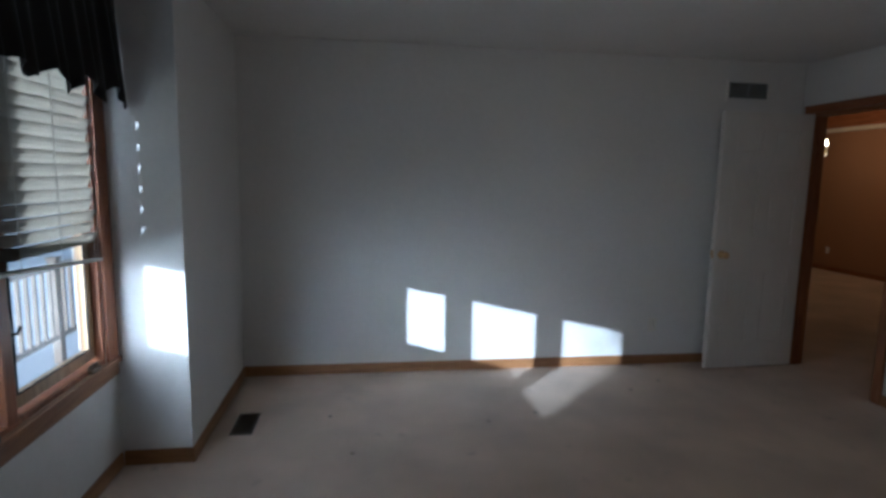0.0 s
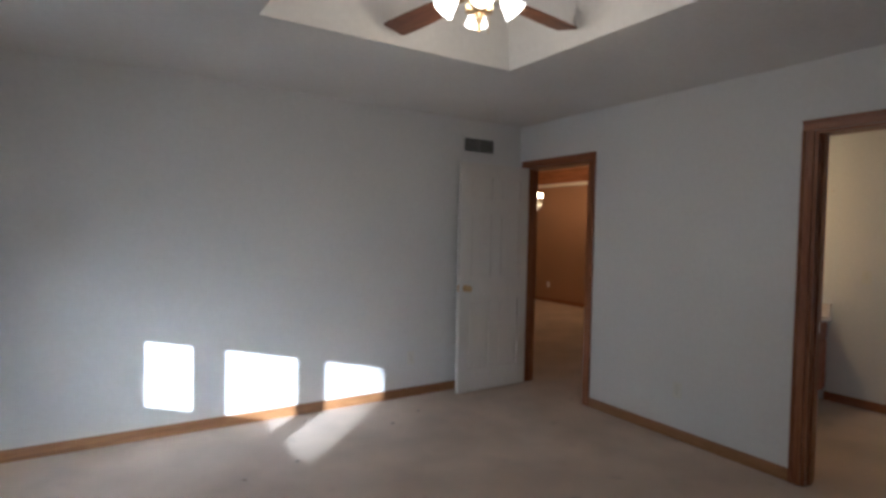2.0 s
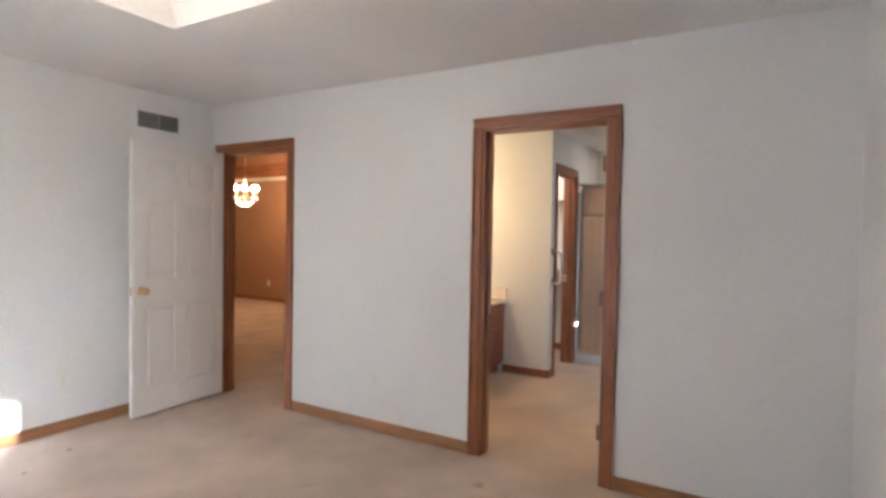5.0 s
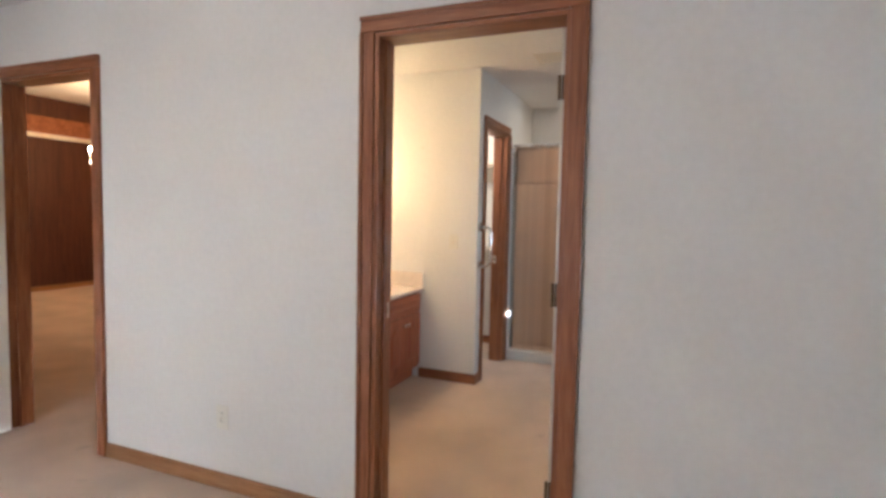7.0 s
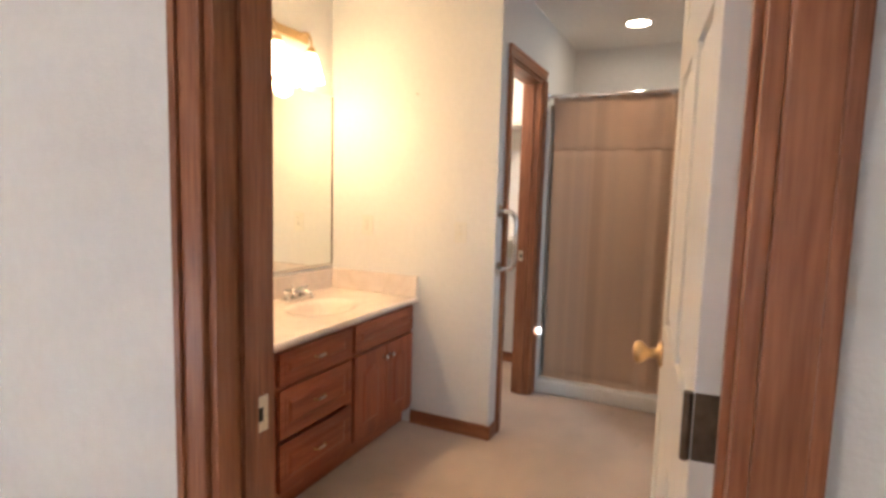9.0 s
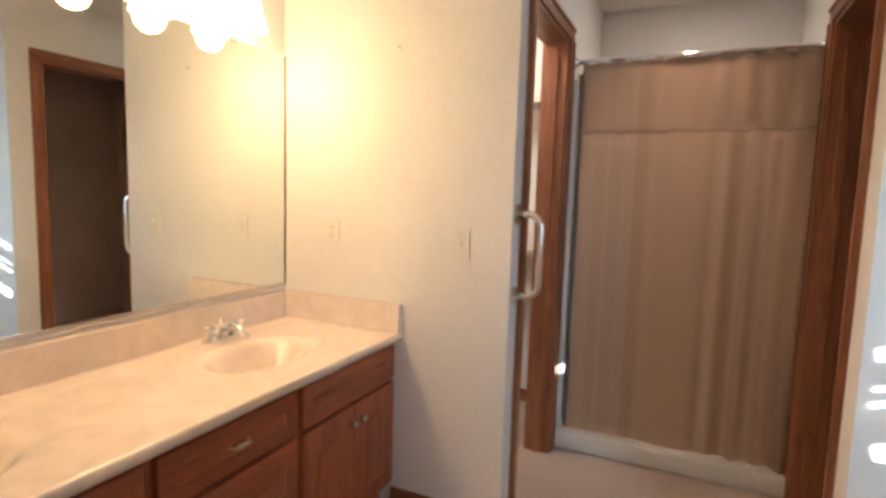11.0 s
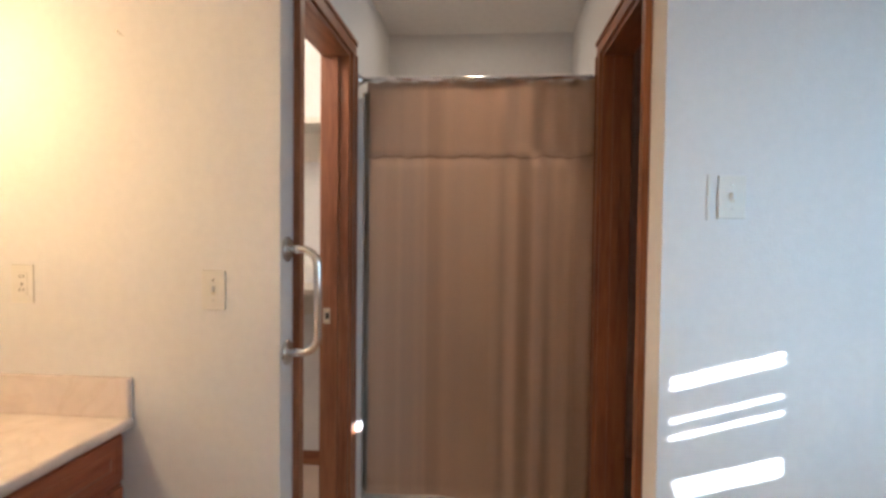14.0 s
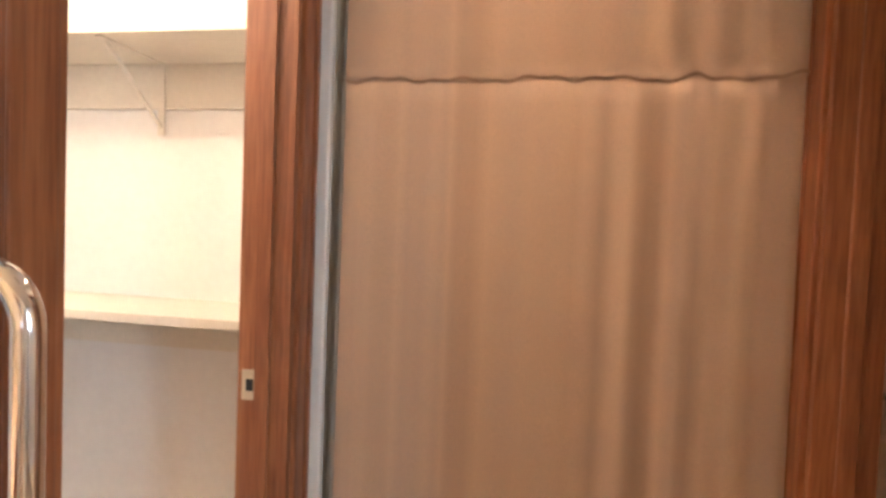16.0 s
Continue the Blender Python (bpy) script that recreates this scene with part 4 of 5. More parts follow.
for k in range(4):
    a = radians(-31 + 90 * k)
    lamp("fan_lamp", (FX + 0.20 * math.cos(a), FY + 0.20 * math.sin(a), FZ - 0.22), FAN_WATTS / 4, SOFT_WARM, 0.03)

# ---- dining room chandelier ----
CX, CY, CZ = 6.50, 7.287, 1.98
ch = thing("chandelier", (CX, CY, 3.0), "lit brass and crystal chandelier in the dining room", "chandelier")
wpart("chain", tube(bmesh.new(), [(CX, CY, 3.0), (CX, CY, CZ + 0.22)], 0.006, 8), BRASS, ch)
wpart("canopy", lathe(bmesh.new(), [(0.06, 3.0), (0.05, 2.97), (0.0, 2.955)], (CX, CY, 0)), BRASS, ch)
wpart("stem", lathe(bmesh.new(), [(0.0, CZ + 0.24), (0.02, CZ + 0.22), (0.045, CZ + 0.16), (0.02, CZ + 0.10), (0.05, CZ + 0.02), (0.03, CZ - 0.06), (0.045, CZ - 0.10), (0.0, CZ - 0.15)], (CX, CY, 0)), BRASS, ch, smooth=True)
for k in range(8):
    a = 2 * math.pi * k / 8
    ca, sa = math.cos(a), math.sin(a)
    arm = wpart("arm", tube(bmesh.new(), [(CX + 0.03 * ca, CY + 0.03 * sa, CZ), (CX + 0.10 * ca, CY + 0.10 * sa, CZ - 0.06), (CX + 0.18 * ca, CY + 0.18 * sa, CZ - 0.05), (CX + 0.19 * ca, CY + 0.19 * sa, CZ + 0.01)], 0.007, 8), BRASS, ch, smooth=True)
    wpart("candle", tube(bmesh.new(), [(CX + 0.19 * ca, CY + 0.19 * sa, CZ + 0.01), (CX + 0.19 * ca, CY + 0.19 * sa, CZ + 0.08)], 0.011, 10), WHITE_PLASTIC, arm)
    wpart("bulb", lathe(bmesh.new(), [(0.008, 0.08), (0.02, 0.105), (0.016, 0.13), (0.0, 0.165)], (CX + 0.19 * ca, CY + 0.19 * sa, CZ), 10), BULB, arm, "lit candle bulb", True)
    for j, (r, z) in enumerate(((0.19, -0.05), (0.13, -0.12), (0.07, -0.17), (0.11, 0.10))):
        b = a + 0.2 * j
        bm = lathe(bmesh.new(), [(0.0, 0.022), (0.010, 0.0), (0.0, -0.032)], (CX + r * math.cos(b), CY + r * math.sin(b), CZ + z), 6)
        wpart("crystal", bm, CRYSTAL, arm, "cut crystal drop, its sparkle put in as glow")
lamp("chandelier_lamp", (CX, CY, CZ + 0.30), CHANDELIER_WATTS * 0.9, WARM, 0.1)
lamp("chandelier_lamp", (CX, CY, CZ - 0.32), CHANDELIER_WATTS * 0.1, WARM, 0.1)

# ---- vanity ----
VX0, VX1, VY0, VY1 = XE2 + 0.004, XS - 0.003, 2.055, YM - 0.004
CT = 0.735                                   # top of the counter
KN = material("porcelain_pull", (0.72, 0.66, 0.56), 0.2, vary=0.03, coat=0.4)


def pull(parent, x, z):
    """A brass bail pull with a porcelain middle."""
    bm = tube(bmesh.new(), [(x - 0.032, VY0 - 0.02, z), (x - 0.028, VY0 - 0.036, z - 0.003), (x + 0.028, VY0 - 0.036, z - 0.003), (x + 0.032, VY0 - 0.02, z)], 0.0035, 8)
    for s in (-0.032, 0.032):
        lathe(bm, [(0.009, 0), (0.009, 0.003), (0.004, 0.005)], (x + s, VY0 - 0.019, z), 12, Vector((0, -1, 0)).to_track_quat("Z", "Y").to_matrix())
    h = wpart("pull", bm, BRASS, parent, "small brass pull", True)
    wpart("grip", tube(bmesh.new(), [(x - 0.016, VY0 - 0.036, z - 0.003), (x + 0.016, VY0 - 0.036, z - 0.003)], [0.0062, 0.0062], 10), KN, h)


def small_knob(parent, x, z):
    q = Vector((0, -1, 0)).to_track_quat("Z", "Y").to_matrix()
    wpart("knob", lathe(bmesh.new(), [(0.011, 0), (0.008, 0.004), (0.006, 0.012), (0.013, 0.018), (0.015, 0.024), (0.011, 0.030), (0, 0.032)], (x, VY0 - 0.018, z), 16, q), STEEL, parent, "small bright metal knob", True)


def raised_front(name, parent, x0, x1, z0, z1, arched=False):
    """A raised-panel cabinet front: frame with a routed edge and a proud middle field."""
    bm = boxes((x0, x1, VY0 - 0.018, VY0 - 0.0005, z0, z1), bevel=0.004)
    fr = wpart(name, bm, CAB_Z if z1 - z0 > 0.25 else CAB_X, parent)
    b = 0.05 if z1 - z0 > 0.25 else 0.03
    bm = bmesh.new()
    n = 12
    lo, hi = [], []
    pts = [(x0 + b, z0 + b), (x1 - b, z0 + b)]
    for k in range(n + 1):
        s = k / n
        pts.append((x1 - b - s * (x1 - x0 - 2 * b), z1 - b - (0.03 * (1 - math.sin(math.pi * s)) if arched else 0)))
    cx, cz = (x0 + x1) / 2, (z0 + z1) / 2
    rings = []
    for shrink, dy in ((0.0, -0.0175), (0.0, -0.0135), (0.012, -0.0135), (0.034, -0.0215)):
        ring = []
        for x, z in pts:
            d = Vector((cx - x, 0, cz - z))
            k = 1 - shrink / max(abs(d.x), 0.06), 1 - shrink / max(abs(d.z), 0.05)
            ring.append(bm.verts.new((cx - d.x * k[0], VY0 + dy - 0.002, cz - d.z * k[1])))
        rings.append(ring)
    for a, c in zip(rings, rings[1:]):
        for i in range(len(pts)):
            bm.faces.new((a[i], a[(i + 1) % len(pts)], c[(i + 1) % len(pts)], c[i]))
    bm.faces.new(rings[-1])
    wpart("field", bm, CAB_Z if z1 - z0 > 0.25 else CAB_X, fr)
    return fr


def cabinet(x0, x1, kind, label):
    top = thing("vanity_cabinet", ((x0 + x1) / 2, (VY0 + VY1) / 2, 0), label, "cabinet", "vanity cabinets")
    z1 = CT - 0.028
    bm = boxes((x0, x1, VY0 + 0.018, VY1, 0.09, 0.11), (x0, x0 + 0.016, VY0 + 0.018, VY1, 0.09, 0.585), (x1 - 0.016, x1, VY0 + 0.018, VY1, 0.09, 0.585), (x0 + 0.016, x1 - 0.016, VY1 - 0.01, VY1, 0.11, z1))
    wpart("body", bm, CAB_Z, top)
    wpart("face_frame", boxes((x0, x0 + 0.03, VY0, VY0 + 0.018, 0.09, z1), (x1 - 0.03, x1, VY0, VY0 + 0.018, 0.09, z1), (x0 + 0.03, x1 - 0.03, VY0, VY0 + 0.018, z1 - 0.045, z1), (x0 + 0.03, x1 - 0.03, VY0, VY0 + 0.018, 0.09, 0.125), (x0 + 0.03, x1 - 0.03, VY0, VY0 + 0.018, 0.525, 0.56), bevel=0.001), CAB_Z, top)
    wpart("toe_kick", boxes((x0, x1, VY0 + 0.05, VY0 + 0.066, 0, 0.09)), CAB_X, top)
    m = 0.015
    if kind == "drawers":
        for z0, zt in ((0.115, 0.315), (0.333, 0.535), (0.553, 0.685)):
            f = raised_front("drawer", top, x0 + m, x1 - m, z0, zt)
            pull(f, (x0 + x1) / 2, (z0 + zt) / 2 + 0.005)
    else:
        raised_front("false_drawer", top, x0 + m, x1 - m, 0.553, 0.685)
        c = (x0 + x1) / 2
        for a, b, k in ((x0 + m, c - 0.003, c - 0.03), (c + 0.003, x1 - m, c + 0.03)):
            f = raised_front("door", top, a, b, 0.115, 0.535, True)
            small_knob(f, k, 0.475)


cabinet(VX0, 4.27, "doors", "reddish oak sink cabinet with two arched raised-panel doors")
cabinet(4.272, 4.775, "drawers", "reddish oak drawer cabinet with three drawers")
cabinet(4.777, VX1, "doors", "reddish oak sink cabinet with two arched raised-panel doors")

# counter with two moulded bowls and splashes
counter = thing("countertop", ((VX0 + VX1) / 2, 2.33, CT - 0.03), "cream cultured-marble vanity top with two moulded bowls", "countertop")
SINKS, SR = ((3.95, 2.30), (4.88, 2.30)), (0.20, 0.15)
bm = bmesh.new()
uvx = np.linspace(VX0, VX1, 130)
uvy = np.linspace(2.022, VY1, 56)
grid = []
for x in uvx:
    row = []
    for y in uvy:
        z = CT
        for sx, sy in SINKS:
            r = math.hypot((x - sx) / SR[0], (y - sy) / SR[1])
            if r < 1.12:
                s = min(max((1.0 - r) / 0.75, 0), 1)
                z = CT - 0.004 * min(max((1.12 - r) / 0.12, 0), 1) - 0.125 * (s * s * (3 - 2 * s)) ** 0.7
        row.append(bm.verts.new((x, y, z)))
    grid.append(row)
for a, b in zip(grid, grid[1:]):
    for j in range(len(uvy) - 1):
        bm.faces.new((a[j], b[j], b[j + 1], a[j + 1]))
front = []
for row in grid:
    v = row[0].co
    front.append([row[0], bm.verts.new((v.x, v.y - 0.006, CT - 0.004)), bm.verts.new((v.x, v.y - 0.009, CT - 0.012)), bm.verts.new((v.x, v.y - 0.009, CT - 0.028)), bm.verts.new((v.x, v.y + 0.05, CT - 0.028))])
for a, b in zip(front, front[1:]):
    for j in range(4):
        bm.faces.new((a[j], a[j + 1], b[j + 1], b[j]))
wpart("counter", bm, MARBLE, counter, smooth=True)
wpart("backsplash", boxes((VX0, VX1, VY1 - 0.02, VY1, CT, CT + 0.117), bevel=0.004), MARBLE, counter)
wpart("side_splash", boxes((VX1 - 0.02, VX1, 2.018, VY1 - 0.02, CT, CT + 0.117), bevel=0.004), MARBLE, counter)
for sx, sy in SINKS:
    wpart("drain", lathe(bmesh.new(), [(0.0, CT - 0.120), (0.012, CT - 0.119), (0.02, CT - 0.122), (0.024, CT - 0.128)], (sx, sy, 0), 20), CHROME, counter, "chrome drain", True)


def faucet(x, y):
    top = thing("faucet", (x, y, CT), "chrome centreset faucet with two clear handles", "faucet", "vanity faucets")
    wpart("base", boxes((x - 0.078, x + 0.078, y - 0.024, y + 0.024, CT, CT + 0.018), bevel=0.008), CHROME, top, smooth=True)
    wpart("spout", tube(bmesh.new(), [(x, y, CT + 0.014), (x, y - 0.006, CT + 0.045), (x, y - 0.04, CT + 0.06), (x, y - 0.085, CT + 0.053), (x, y - 0.115, CT + 0.036)], [0.024, 0.021, 0.017, 0.014, 0.011], 16), CHROME, top, smooth=True)
    wpart("aerator", tube(bmesh.new(), [(x, y - 0.112, CT + 0.038), (x, y - 0.114, CT + 0.022)], 0.0105, 14), CHROME, top)
    wpart("lift_rod", tube(bmesh.new(), [(x, y + 0.012, CT + 0.03), (x, y + 0.014, CT + 0.085)], 0.0028, 8), CHROME, top)
    for s in (-1, 1):
        h = wpart("handle", lathe(bmesh.new(), [(0.018, 0.015), (0.016, 0.03), (0.012, 0.038), (0.024, 0.044), (0.026, 0.055), (0.02, 0.066), (0, 0.068)], (x + s * 0.052, y, CT), 12), CHROME, top, smooth=False)
        wpart("lever", tube(bmesh.new(), [(x + s * 0.055, y, CT + 0.056), (x + s * 0.09, y - 0.012, CT + 0.062)], [0.008, 0.006], 10), CHROME, h, smooth=True)


for sx, sy in SINKS:
    faucet(sx + 0.045, 2.515)

# mirror over the vanity
MX0, MX1, MZ0, MZ1 = VX0 + 0.02, XS - 0.006, 0.875, 1.855
mir = thing("wall_mirror", ((MX0 + MX1) / 2, YM, MZ0), "large frameless wall mirror in a thin metal channel", "mirror")
wpart("glass", boxes((MX0, MX1, YM - 0.007, YM - 0.001, MZ0, MZ1), bevel=0.0012), MIRROR, mir)
wpart("bottom_channel", boxes((MX0, MX1, YM - 0.011, YM - 0.0075, MZ0 - 0.008, MZ0 + 0.008), (MX0, MX1, YM - 0.0075, YM, MZ0 - 0.008, MZ0 - 0.001), bevel=0.0008), STEEL, mir)
wpart("side_channel", boxes((MX1 - 0.001, MX1 + 0.004, YM - 0.010, YM - 0.0005, MZ0 - 0.008, MZ1)), BRONZE, mir)
for x in (4.15, 5.083):
    wpart("clip", boxes((x - 0.012, x + 0.012, YM - 0.0105, YM - 0.0005, MZ1 - 0.010, MZ1 + 0.006), bevel=0.001), BRONZE, mir)

# vanity light
vl = thing("vanity_light", (4.68, YM, 2.08), "brass bath bar with four lit tulip shades", "wall lamp")
wpart("backplate", boxes((4.22, 5.14, YM - 0.018, YM, 2.095, 2.145), bevel=0.006), BRASS, vl)
for x in (4.30, 4.553, 4.807, 5.06):
    arm = wpart("arm", tube(bmesh.new(), [(x, YM - 0.015, 2.12), (x, YM - 0.045, 2.135), (x, YM - 0.08, 2.125), (x, YM - 0.098, 2.09), (x, YM - 0.098, 2.04)], 0.005, 10), BRASS, vl, smooth=True)
    wpart("socket", lathe(bmesh.new(), [(0.012, 2.055), (0.022, 2.045), (0.024, 2.01), (0.0, 2.008)], (x, YM - 0.098, 0), 16), BRASS, arm, smooth=True)
    wpart("shade", lathe(bmesh.new(), [(0.026, 2.02), (0.036, 2.00), (0.046, 1.965), (0.055, 1.92), (0.070, 1.875), (0.067, 1.875), (0.051, 1.922), (0.042, 1.966), (0.0, 2.0)], (x, YM - 0.098, 0), 28, None, 0.05, 8), TULIP, arm, "lit frosted tulip shade", True)
    lamp("vanity_lamp", (x, YM - 0.105, 1.862), VANITY_WATTS, WARM, 0.055)

# ---- grab bar by the closet ----
gb = thing("grab_bar", (5.42, YC, 1.078), "chrome grab bar on round flanges beside the closet", "grab bar")
GX0 = 5.42
q = Vector((0, -1, 0)).to_track_quat("Z", "Y").to_matrix()
for z in (1.230, 0.926):
    fl = wpart("flange", lathe(bmesh.new(), [(0.037, 0), (0.037, 0.004), (0.031, 0.010), (0.016, 0.013)], (GX0, YC - 0.0005, z), 28, q), STEEL, gb, smooth=True)
    for a in (0.6, 2.7, 4.8):
        wpart("screw", lathe(bmesh.new(), [(0.0045, 0.008), (0.004, 0.0115), (0, 0.012)], (GX0 + 0.026 * math.cos(a), YC - 0.0005, z + 0.026 * math.sin(a)), 10, q), CHROME, fl)
pts = [(GX0, YC - 0.008, 1.230)]
for k in range(9):
    a = math.pi / 2 * k / 8
    pts.append((GX0, YC - 0.045 - 0.05 * math.sin(a), 1.230 - 0.05 * (1 - math.cos(a))))
for k in range(9):
    a = math.pi / 2 * k / 8
    pts.append((GX0, YC - 0.095 + 0.05 * (1 - math.cos(a)), 0.976 - 0.05 * math.sin(a)))
pts.append((GX0, YC - 0.008, 0.926))
wpart("bar", tube(bmesh.new(), pts, 0.0125, 16), CHROME, gb, smooth=True)

# ---- closet ----
for z, nm in ((1.825, "upper"), (1.0, "lower")):
    sh = thing("closet_shelf", (6.6, 2.25, z), "painted %s closet shelf on a wall cleat" % nm, "shelf", "closet shelves")
    wpart("board", boxes((6.42, XCL, YC + 0.112, 2.898, z - 0.018, z), bevel=0.002), SHELF_PAINT, sh)
    wpart("cleat", boxes((XCL - 0.019, XCL, YC + 0.112, 2.898, z - 0.17, z - 0.018), bevel=0.002), SHELF_PAINT, sh)
    wpart("nosing", boxes((6.412, 6.42, YC + 0.112, 2.898, z - 0.026, z + 0.002), bevel=0.002), SHELF_PAINT, sh)
    if nm == "upper":
        for y in (2.35,):
            bm = boxes((XCL - 0.025, XCL - 0.019, y - 0.012, y + 0.012, z - 0.26, z - 0.02), (6.45, XCL - 0.025, y - 0.012, y + 0.012, z - 0.024, z - 0.018))
            tube(bm, [(6.48, y, z - 0.026), (XCL - 0.024, y, z - 0.235)], 0.006, 8)
            wpart("bracket", bm, SHELF_PAINT, sh, "painted metal shelf bracket")
cl = thing("closet_light", (5.75, 2.25, H), "lit round ceiling light in the closet", "ceiling light")
wpart("base", lathe(bmesh.new(), [(0.09, H), (0.09, H - 0.02), (0.08, H - 0.03)], (5.75, 2.25, 0)), WHITE_PLASTIC, cl)
wpart("globe", lathe(bmesh.new(), [(0.078, H - 0.03), (0.085, H - 0.06), (0.06, H - 0.10), (0, H - 0.115)], (5.75, 2.25, 0), 24), FAN_GLASS, cl, smooth=True)
lamp("closet_lamp", (5.75, 2.25, H - 0.17), CLOSET_WATTS, SOFT_WARM, 0.05)

# ---- shower ----
stall = thing("shower_stall", ((XSH + XBK) / 2, 1.03, 0), "off-white fibreglass shower stall behind the curtain", "shower stall")
sy0, sy1 = YR + 0.002, YC - 0.002
wpart("threshold", boxes((XSH, XSH + 0.085, sy0, sy1, 0, 0.095), bevel=0.014), STALL, stall, smooth=True)
wpart("pan", boxes((XSH + 0.085, XBK - 0.001, sy0, sy1, 0, 0.045), bevel=0.006), STALL, stall)
for y0, y1 in ((sy0, sy0 + 0.03), (sy1 - 0.03, sy1)):
    wpart("side_panel", boxes((XSH + 0.09, XBK - 0.03, y0, y1, 0.0455, 1.86), bevel=0.006), STALL, stall)
    if y0 > 1:
        wpart("front_flange", boxes((XSH + 0.005, XSH + 0.0295, y0 - 0.012, y1, 0.0955, 1.86), bevel=0.006), STALL, stall, "glossy white front flange")
wpart("back_panel", boxes((XBK - 0.0295, XBK - 0.001, sy0, sy1, 0.0455, 1.86), bevel=0.005), STALL, stall)

curtain = thing("shower_curtain", (6.262, 1.0, 1.93), "tan striped cloth shower curtain with a stitched header, drawn closed", "shower curtain")
CY0, CY1, SEAM = 0.526, 1.525, 1.618


def fold(s, z):
    """How far the cloth stands off its line; the folds gather towards one end."""
    tight = max(0.0, 1 - s / 0.46)
    soft = 0.007 * math.sin(s * 14 + 0.8) + 0.003 * math.sin(s * 23 + 2.0)
    hard = (0.026 * math.sin(s * 62) + 0.012 * math.sin(s * 37)) * tight ** 0.7
    drop = 0.55 + 0.45 * (1.93 - z) / 1.85
    return (soft * 1.2 + hard) * drop + 0.002 * noise.noise((s * 9, z * 2.2, 1.7))


def sheet(z0, z1, nz, off, ny=230, sag=0.0, ends=(CY0, CY1)):
    bm = bmesh.new()
    uv = bm.loops.layers.uv.new("UVMap")
    cols = []
    for i in range(ny + 1):
        s = i / ny
        col = []
        for j in range(nz + 1):
            z = z0 + (z1 - z0) * j / nz
            if j == nz:
                z -= sag * (0.5 - 0.5 * math.cos(2 * math.pi * s * 12))
            y = ends[0] + s * (ends[1] - ends[0]) + 0.006 * math.sin(s * 40) * (1.88 - z) / 1.8 * (1 - s)
            col.append((bm.verts.new((6.258 + off - fold(s, z), y, z)), s))
        cols.append(col)
    for a, b in zip(cols, cols[1:]):
        for j in range(nz):
            f = bm.faces.new((a[j][0], b[j][0], b[j + 1][0], a[j + 1][0]))
            for lp in f.loops:
                lp[uv].uv = ((lp.vert.co.y - CY0) / (CY1 - CY0), lp.vert.co.z)
    bmesh.ops.solidify(bm, geom=bm.faces[:], thickness=0.0015)
    return bm


wpart("cloth", sheet(0.10, SEAM, 26, 0.0), CURTAIN, curtain, smooth=True)
wpart("header", sheet(SEAM - 0.008, 1.945, 8, -0.0022, sag=0.007), CURTAIN_TOP, curtain, "browner stitched header band", True)
bm = bmesh.new()
prev = None
for i in range(160):
    s = i / 159
    z = SEAM - 0.004 + 0.004 * math.sin(s * 37) + 0.003 * math.sin(s * 90)
    c = [bm.verts.new((6.258 - 0.0052 - fold(s, z), CY0 + s * (CY1 - CY0) + 0.006 * math.sin(s * 40) * 0.16 * (1 - s), z + dz)) for dz in (-0.004, 0.004)]
    if prev:
        bm.faces.new((prev[0], c[0], c[1], prev[1]))
    prev = c
bmesh.ops.solidify(bm, geom=bm.faces[:], thickness=0.002)
SEAM_CLOTH = material("seam_thread", (0.46, 0.33, 0.24), 0.8, vary=0.1)
wpart("seam", bm, SEAM_CLOTH, curtain, "darker stitched seam", True)
wpart("liner", sheet(0.12, 1.90, 12, 0.004, 30, ends=(1.515, 1.548)), LINER, curtain, "pale plastic liner", True)
rod = thing("curtain_rod", (6.262, 1.0, 1.955), "bright metal shower curtain rod", "curtain rod")
wpart("tube", tube(bmesh.new(), [(6.262, sy0 + 0.001, 1.955), (6.262, sy1 - 0.001, 1.955)], 0.0125, 16), CHROME, rod, smooth=True)
for y, o in ((sy0, (0, 1, 0)), (sy1, (0, -1, 0))):
    wpart("end_flange", lathe(bmesh.new(), [(0.03, 0), (0.03, 0.005), (0.018, 0.02), (0.014, 0.03)], (6.262, y, 1.955), 20, Vector(o).to_track_quat("Z", "Y").to_matrix()), CHROME, rod, smooth=True)
for k in range(12):
    y = CY0 + (k + 0.5) / 12 * (CY1 - CY0)
    bm = tube(bmesh.new(), [(6.262 + 0.02 * math.cos(a), y, 1.948 + 0.024 * math.sin(a)) for a in [2 * math.pi * i / 14 for i in range(15)]], 0.0018, 6, False)
    wpart("ring", bm, CHROME, curtain, smooth=True)

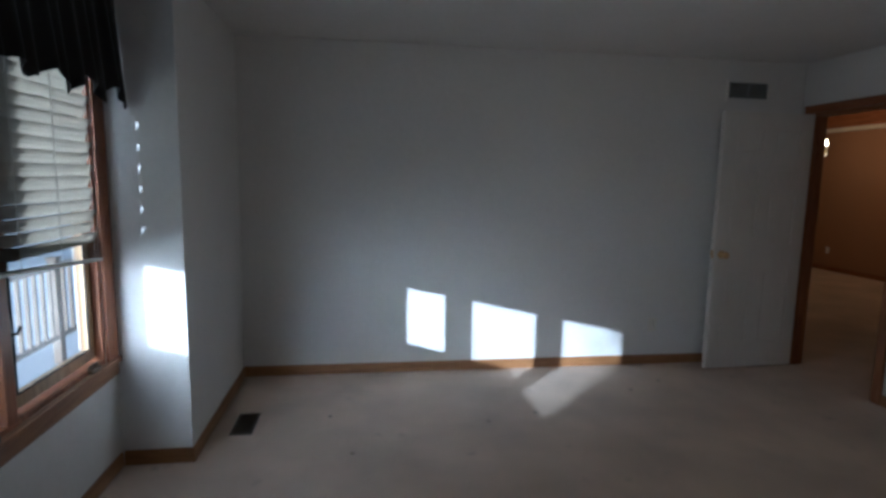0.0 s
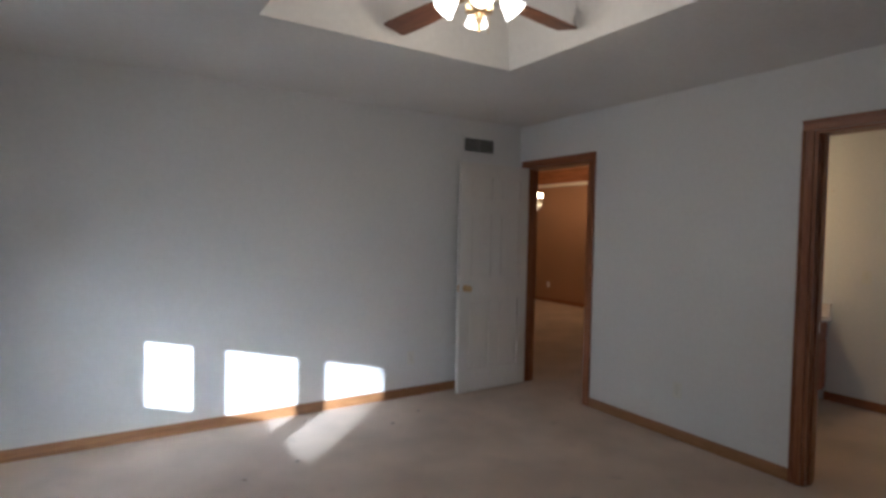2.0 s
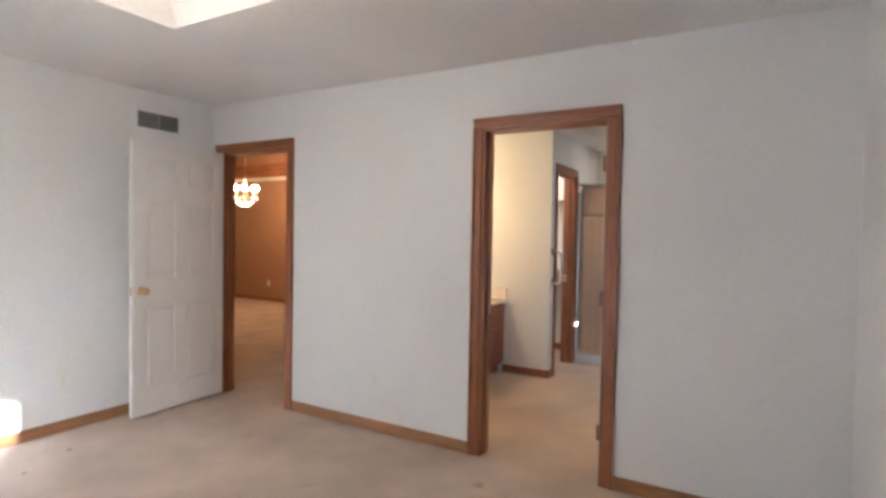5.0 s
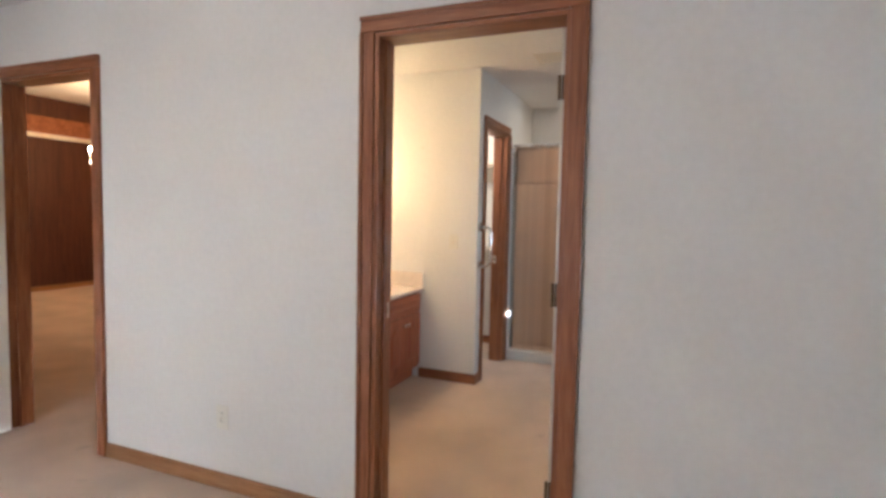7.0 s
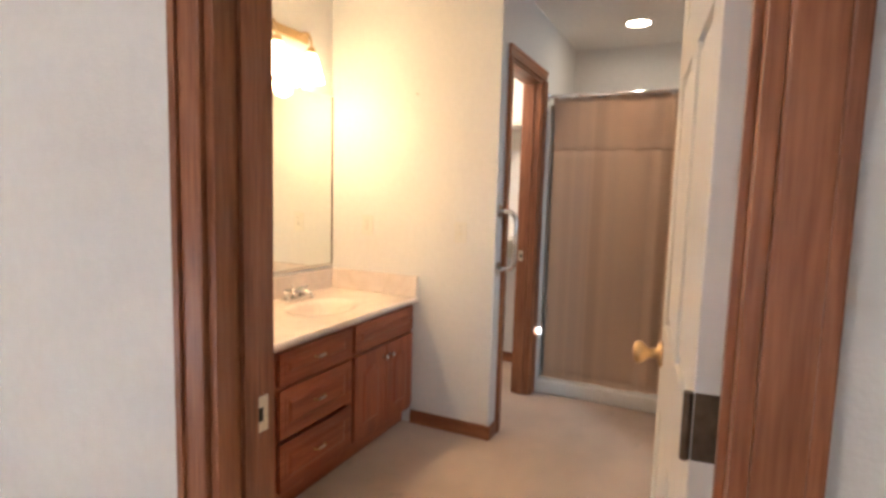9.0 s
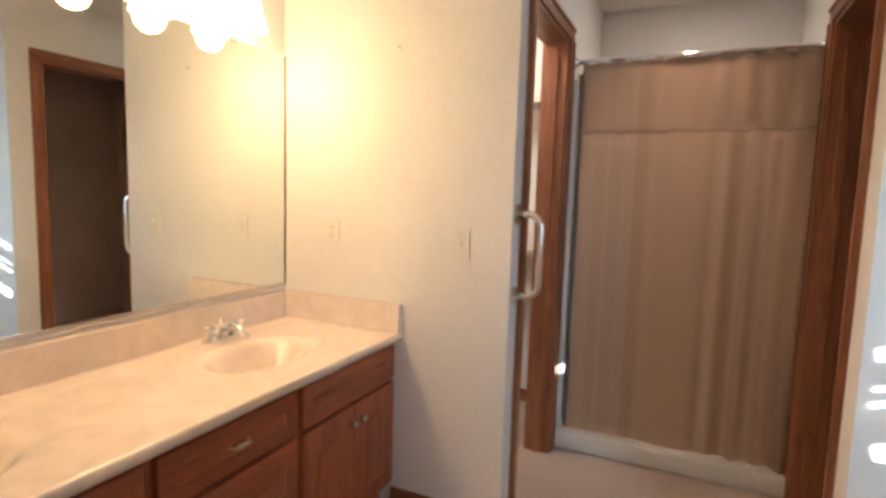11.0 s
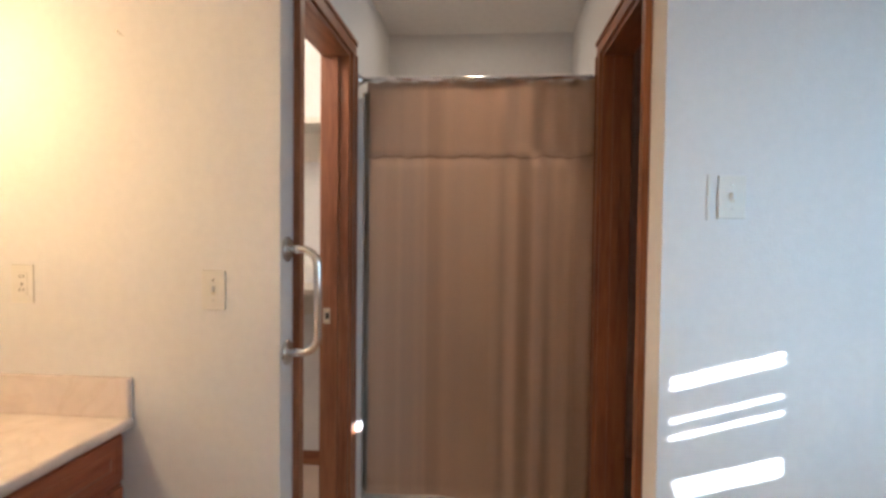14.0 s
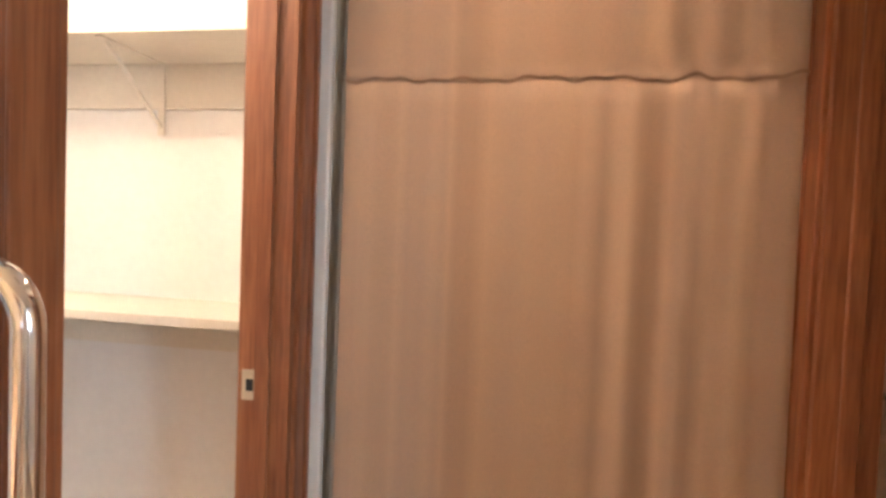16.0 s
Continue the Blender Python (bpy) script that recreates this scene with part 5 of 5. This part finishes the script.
# recessed lamp above the shower
dl = thing("recessed_light", (6.48, 1.064, H), "lit recessed ceiling light with a white trim", "ceiling light")
wpart("trim", lathe(bmesh.new(), [(0.098, H), (0.096, H - 0.006), (0.076, H - 0.008), (0.072, H - 0.002)], (6.48, 1.064, 0), 32), WHITE_PLASTIC, dl, smooth=True)
wpart("lens", lathe(bmesh.new(), [(0.073, H - 0.001), (0.06, H - 0.005), (0, H - 0.007)], (6.48, 1.064, 0), 32), DOWNLIGHT, dl, smooth=True)
can = new("recessed_lamp", bpy.data.lights.new("recessed_lamp", "SPOT"))
can.data.energy, can.data.color, can.data.shadow_soft_size = DOWN_WATTS, (1.0, 0.66, 0.40), 0.06
can.data.spot_size, can.data.spot_blend = radians(92), 0.7
can.matrix_world = look((6.48, 1.064, H - 0.012), (6.48, 1.0641, 0))
# the sky's light in the opening of the bathroom window
daylight = new("bathroom_daylight", bpy.data.lights.new("bathroom_daylight", "AREA"))
daylight.data.shape, daylight.data.size, daylight.data.size_y = "RECTANGLE", BW1 - BW0 - 0.06, BZ1 - BZ0 - 0.1
daylight.data.energy, daylight.data.color = BATH_SKY_WATTS, (0.76, 0.94, 0.98)
daylight.data.spread = radians(80)
daylight.matrix_world = look(((BW0 + BW1) / 2, YSB - 0.002, (BZ0 + BZ1) / 2), (XS, YSB + 1.05, 1.15))

# bar on the wall of the unlit room
tb = thing("towel_bar", (6.95, -0.1, 1.0), "slim dark upright grab bar in the unlit room", "grab bar")
wpart("bar", tube(bmesh.new(), [(7.024, -0.1, 1.20), (6.975, -0.1, 1.18), (6.975, -0.1, 0.80), (7.024, -0.1, 0.78)], 0.012, 12), STEEL, tb, smooth=True)

# ceiling register in the passage
cv = thing("ceiling_vent", (5.27, 1.0, H), "off-white metal ceiling register in the bathroom", "vent")
wpart("frame", boxes((5.16, 5.175, 0.87, 1.13, H - 0.008, H), (5.365, 5.38, 0.87, 1.13, H - 0.008, H), (5.175, 5.365, 0.87, 0.885, H - 0.008, H), (5.175, 5.365, 1.115, 1.13, H - 0.008, H), bevel=0.002), SHELF_PAINT, cv)
wpart("duct", boxes((5.175, 5.365, 0.885, 1.115, H - 0.0015, H - 0.0005)), DARK_GAP, cv)
for k in range(10):
    x = 5.186 + k * 0.0187
    bm = boxes((x - 0.0065, x + 0.0065, 0.886, 1.114, H - 0.0062, H - 0.005))
    bmesh.ops.rotate(bm, verts=bm.verts[:], cent=(x, 1.0, H - 0.0056), matrix=Matrix.Rotation(radians(22), 3, "Y"))
    wpart("slat", bm, SHELF_PAINT, cv)
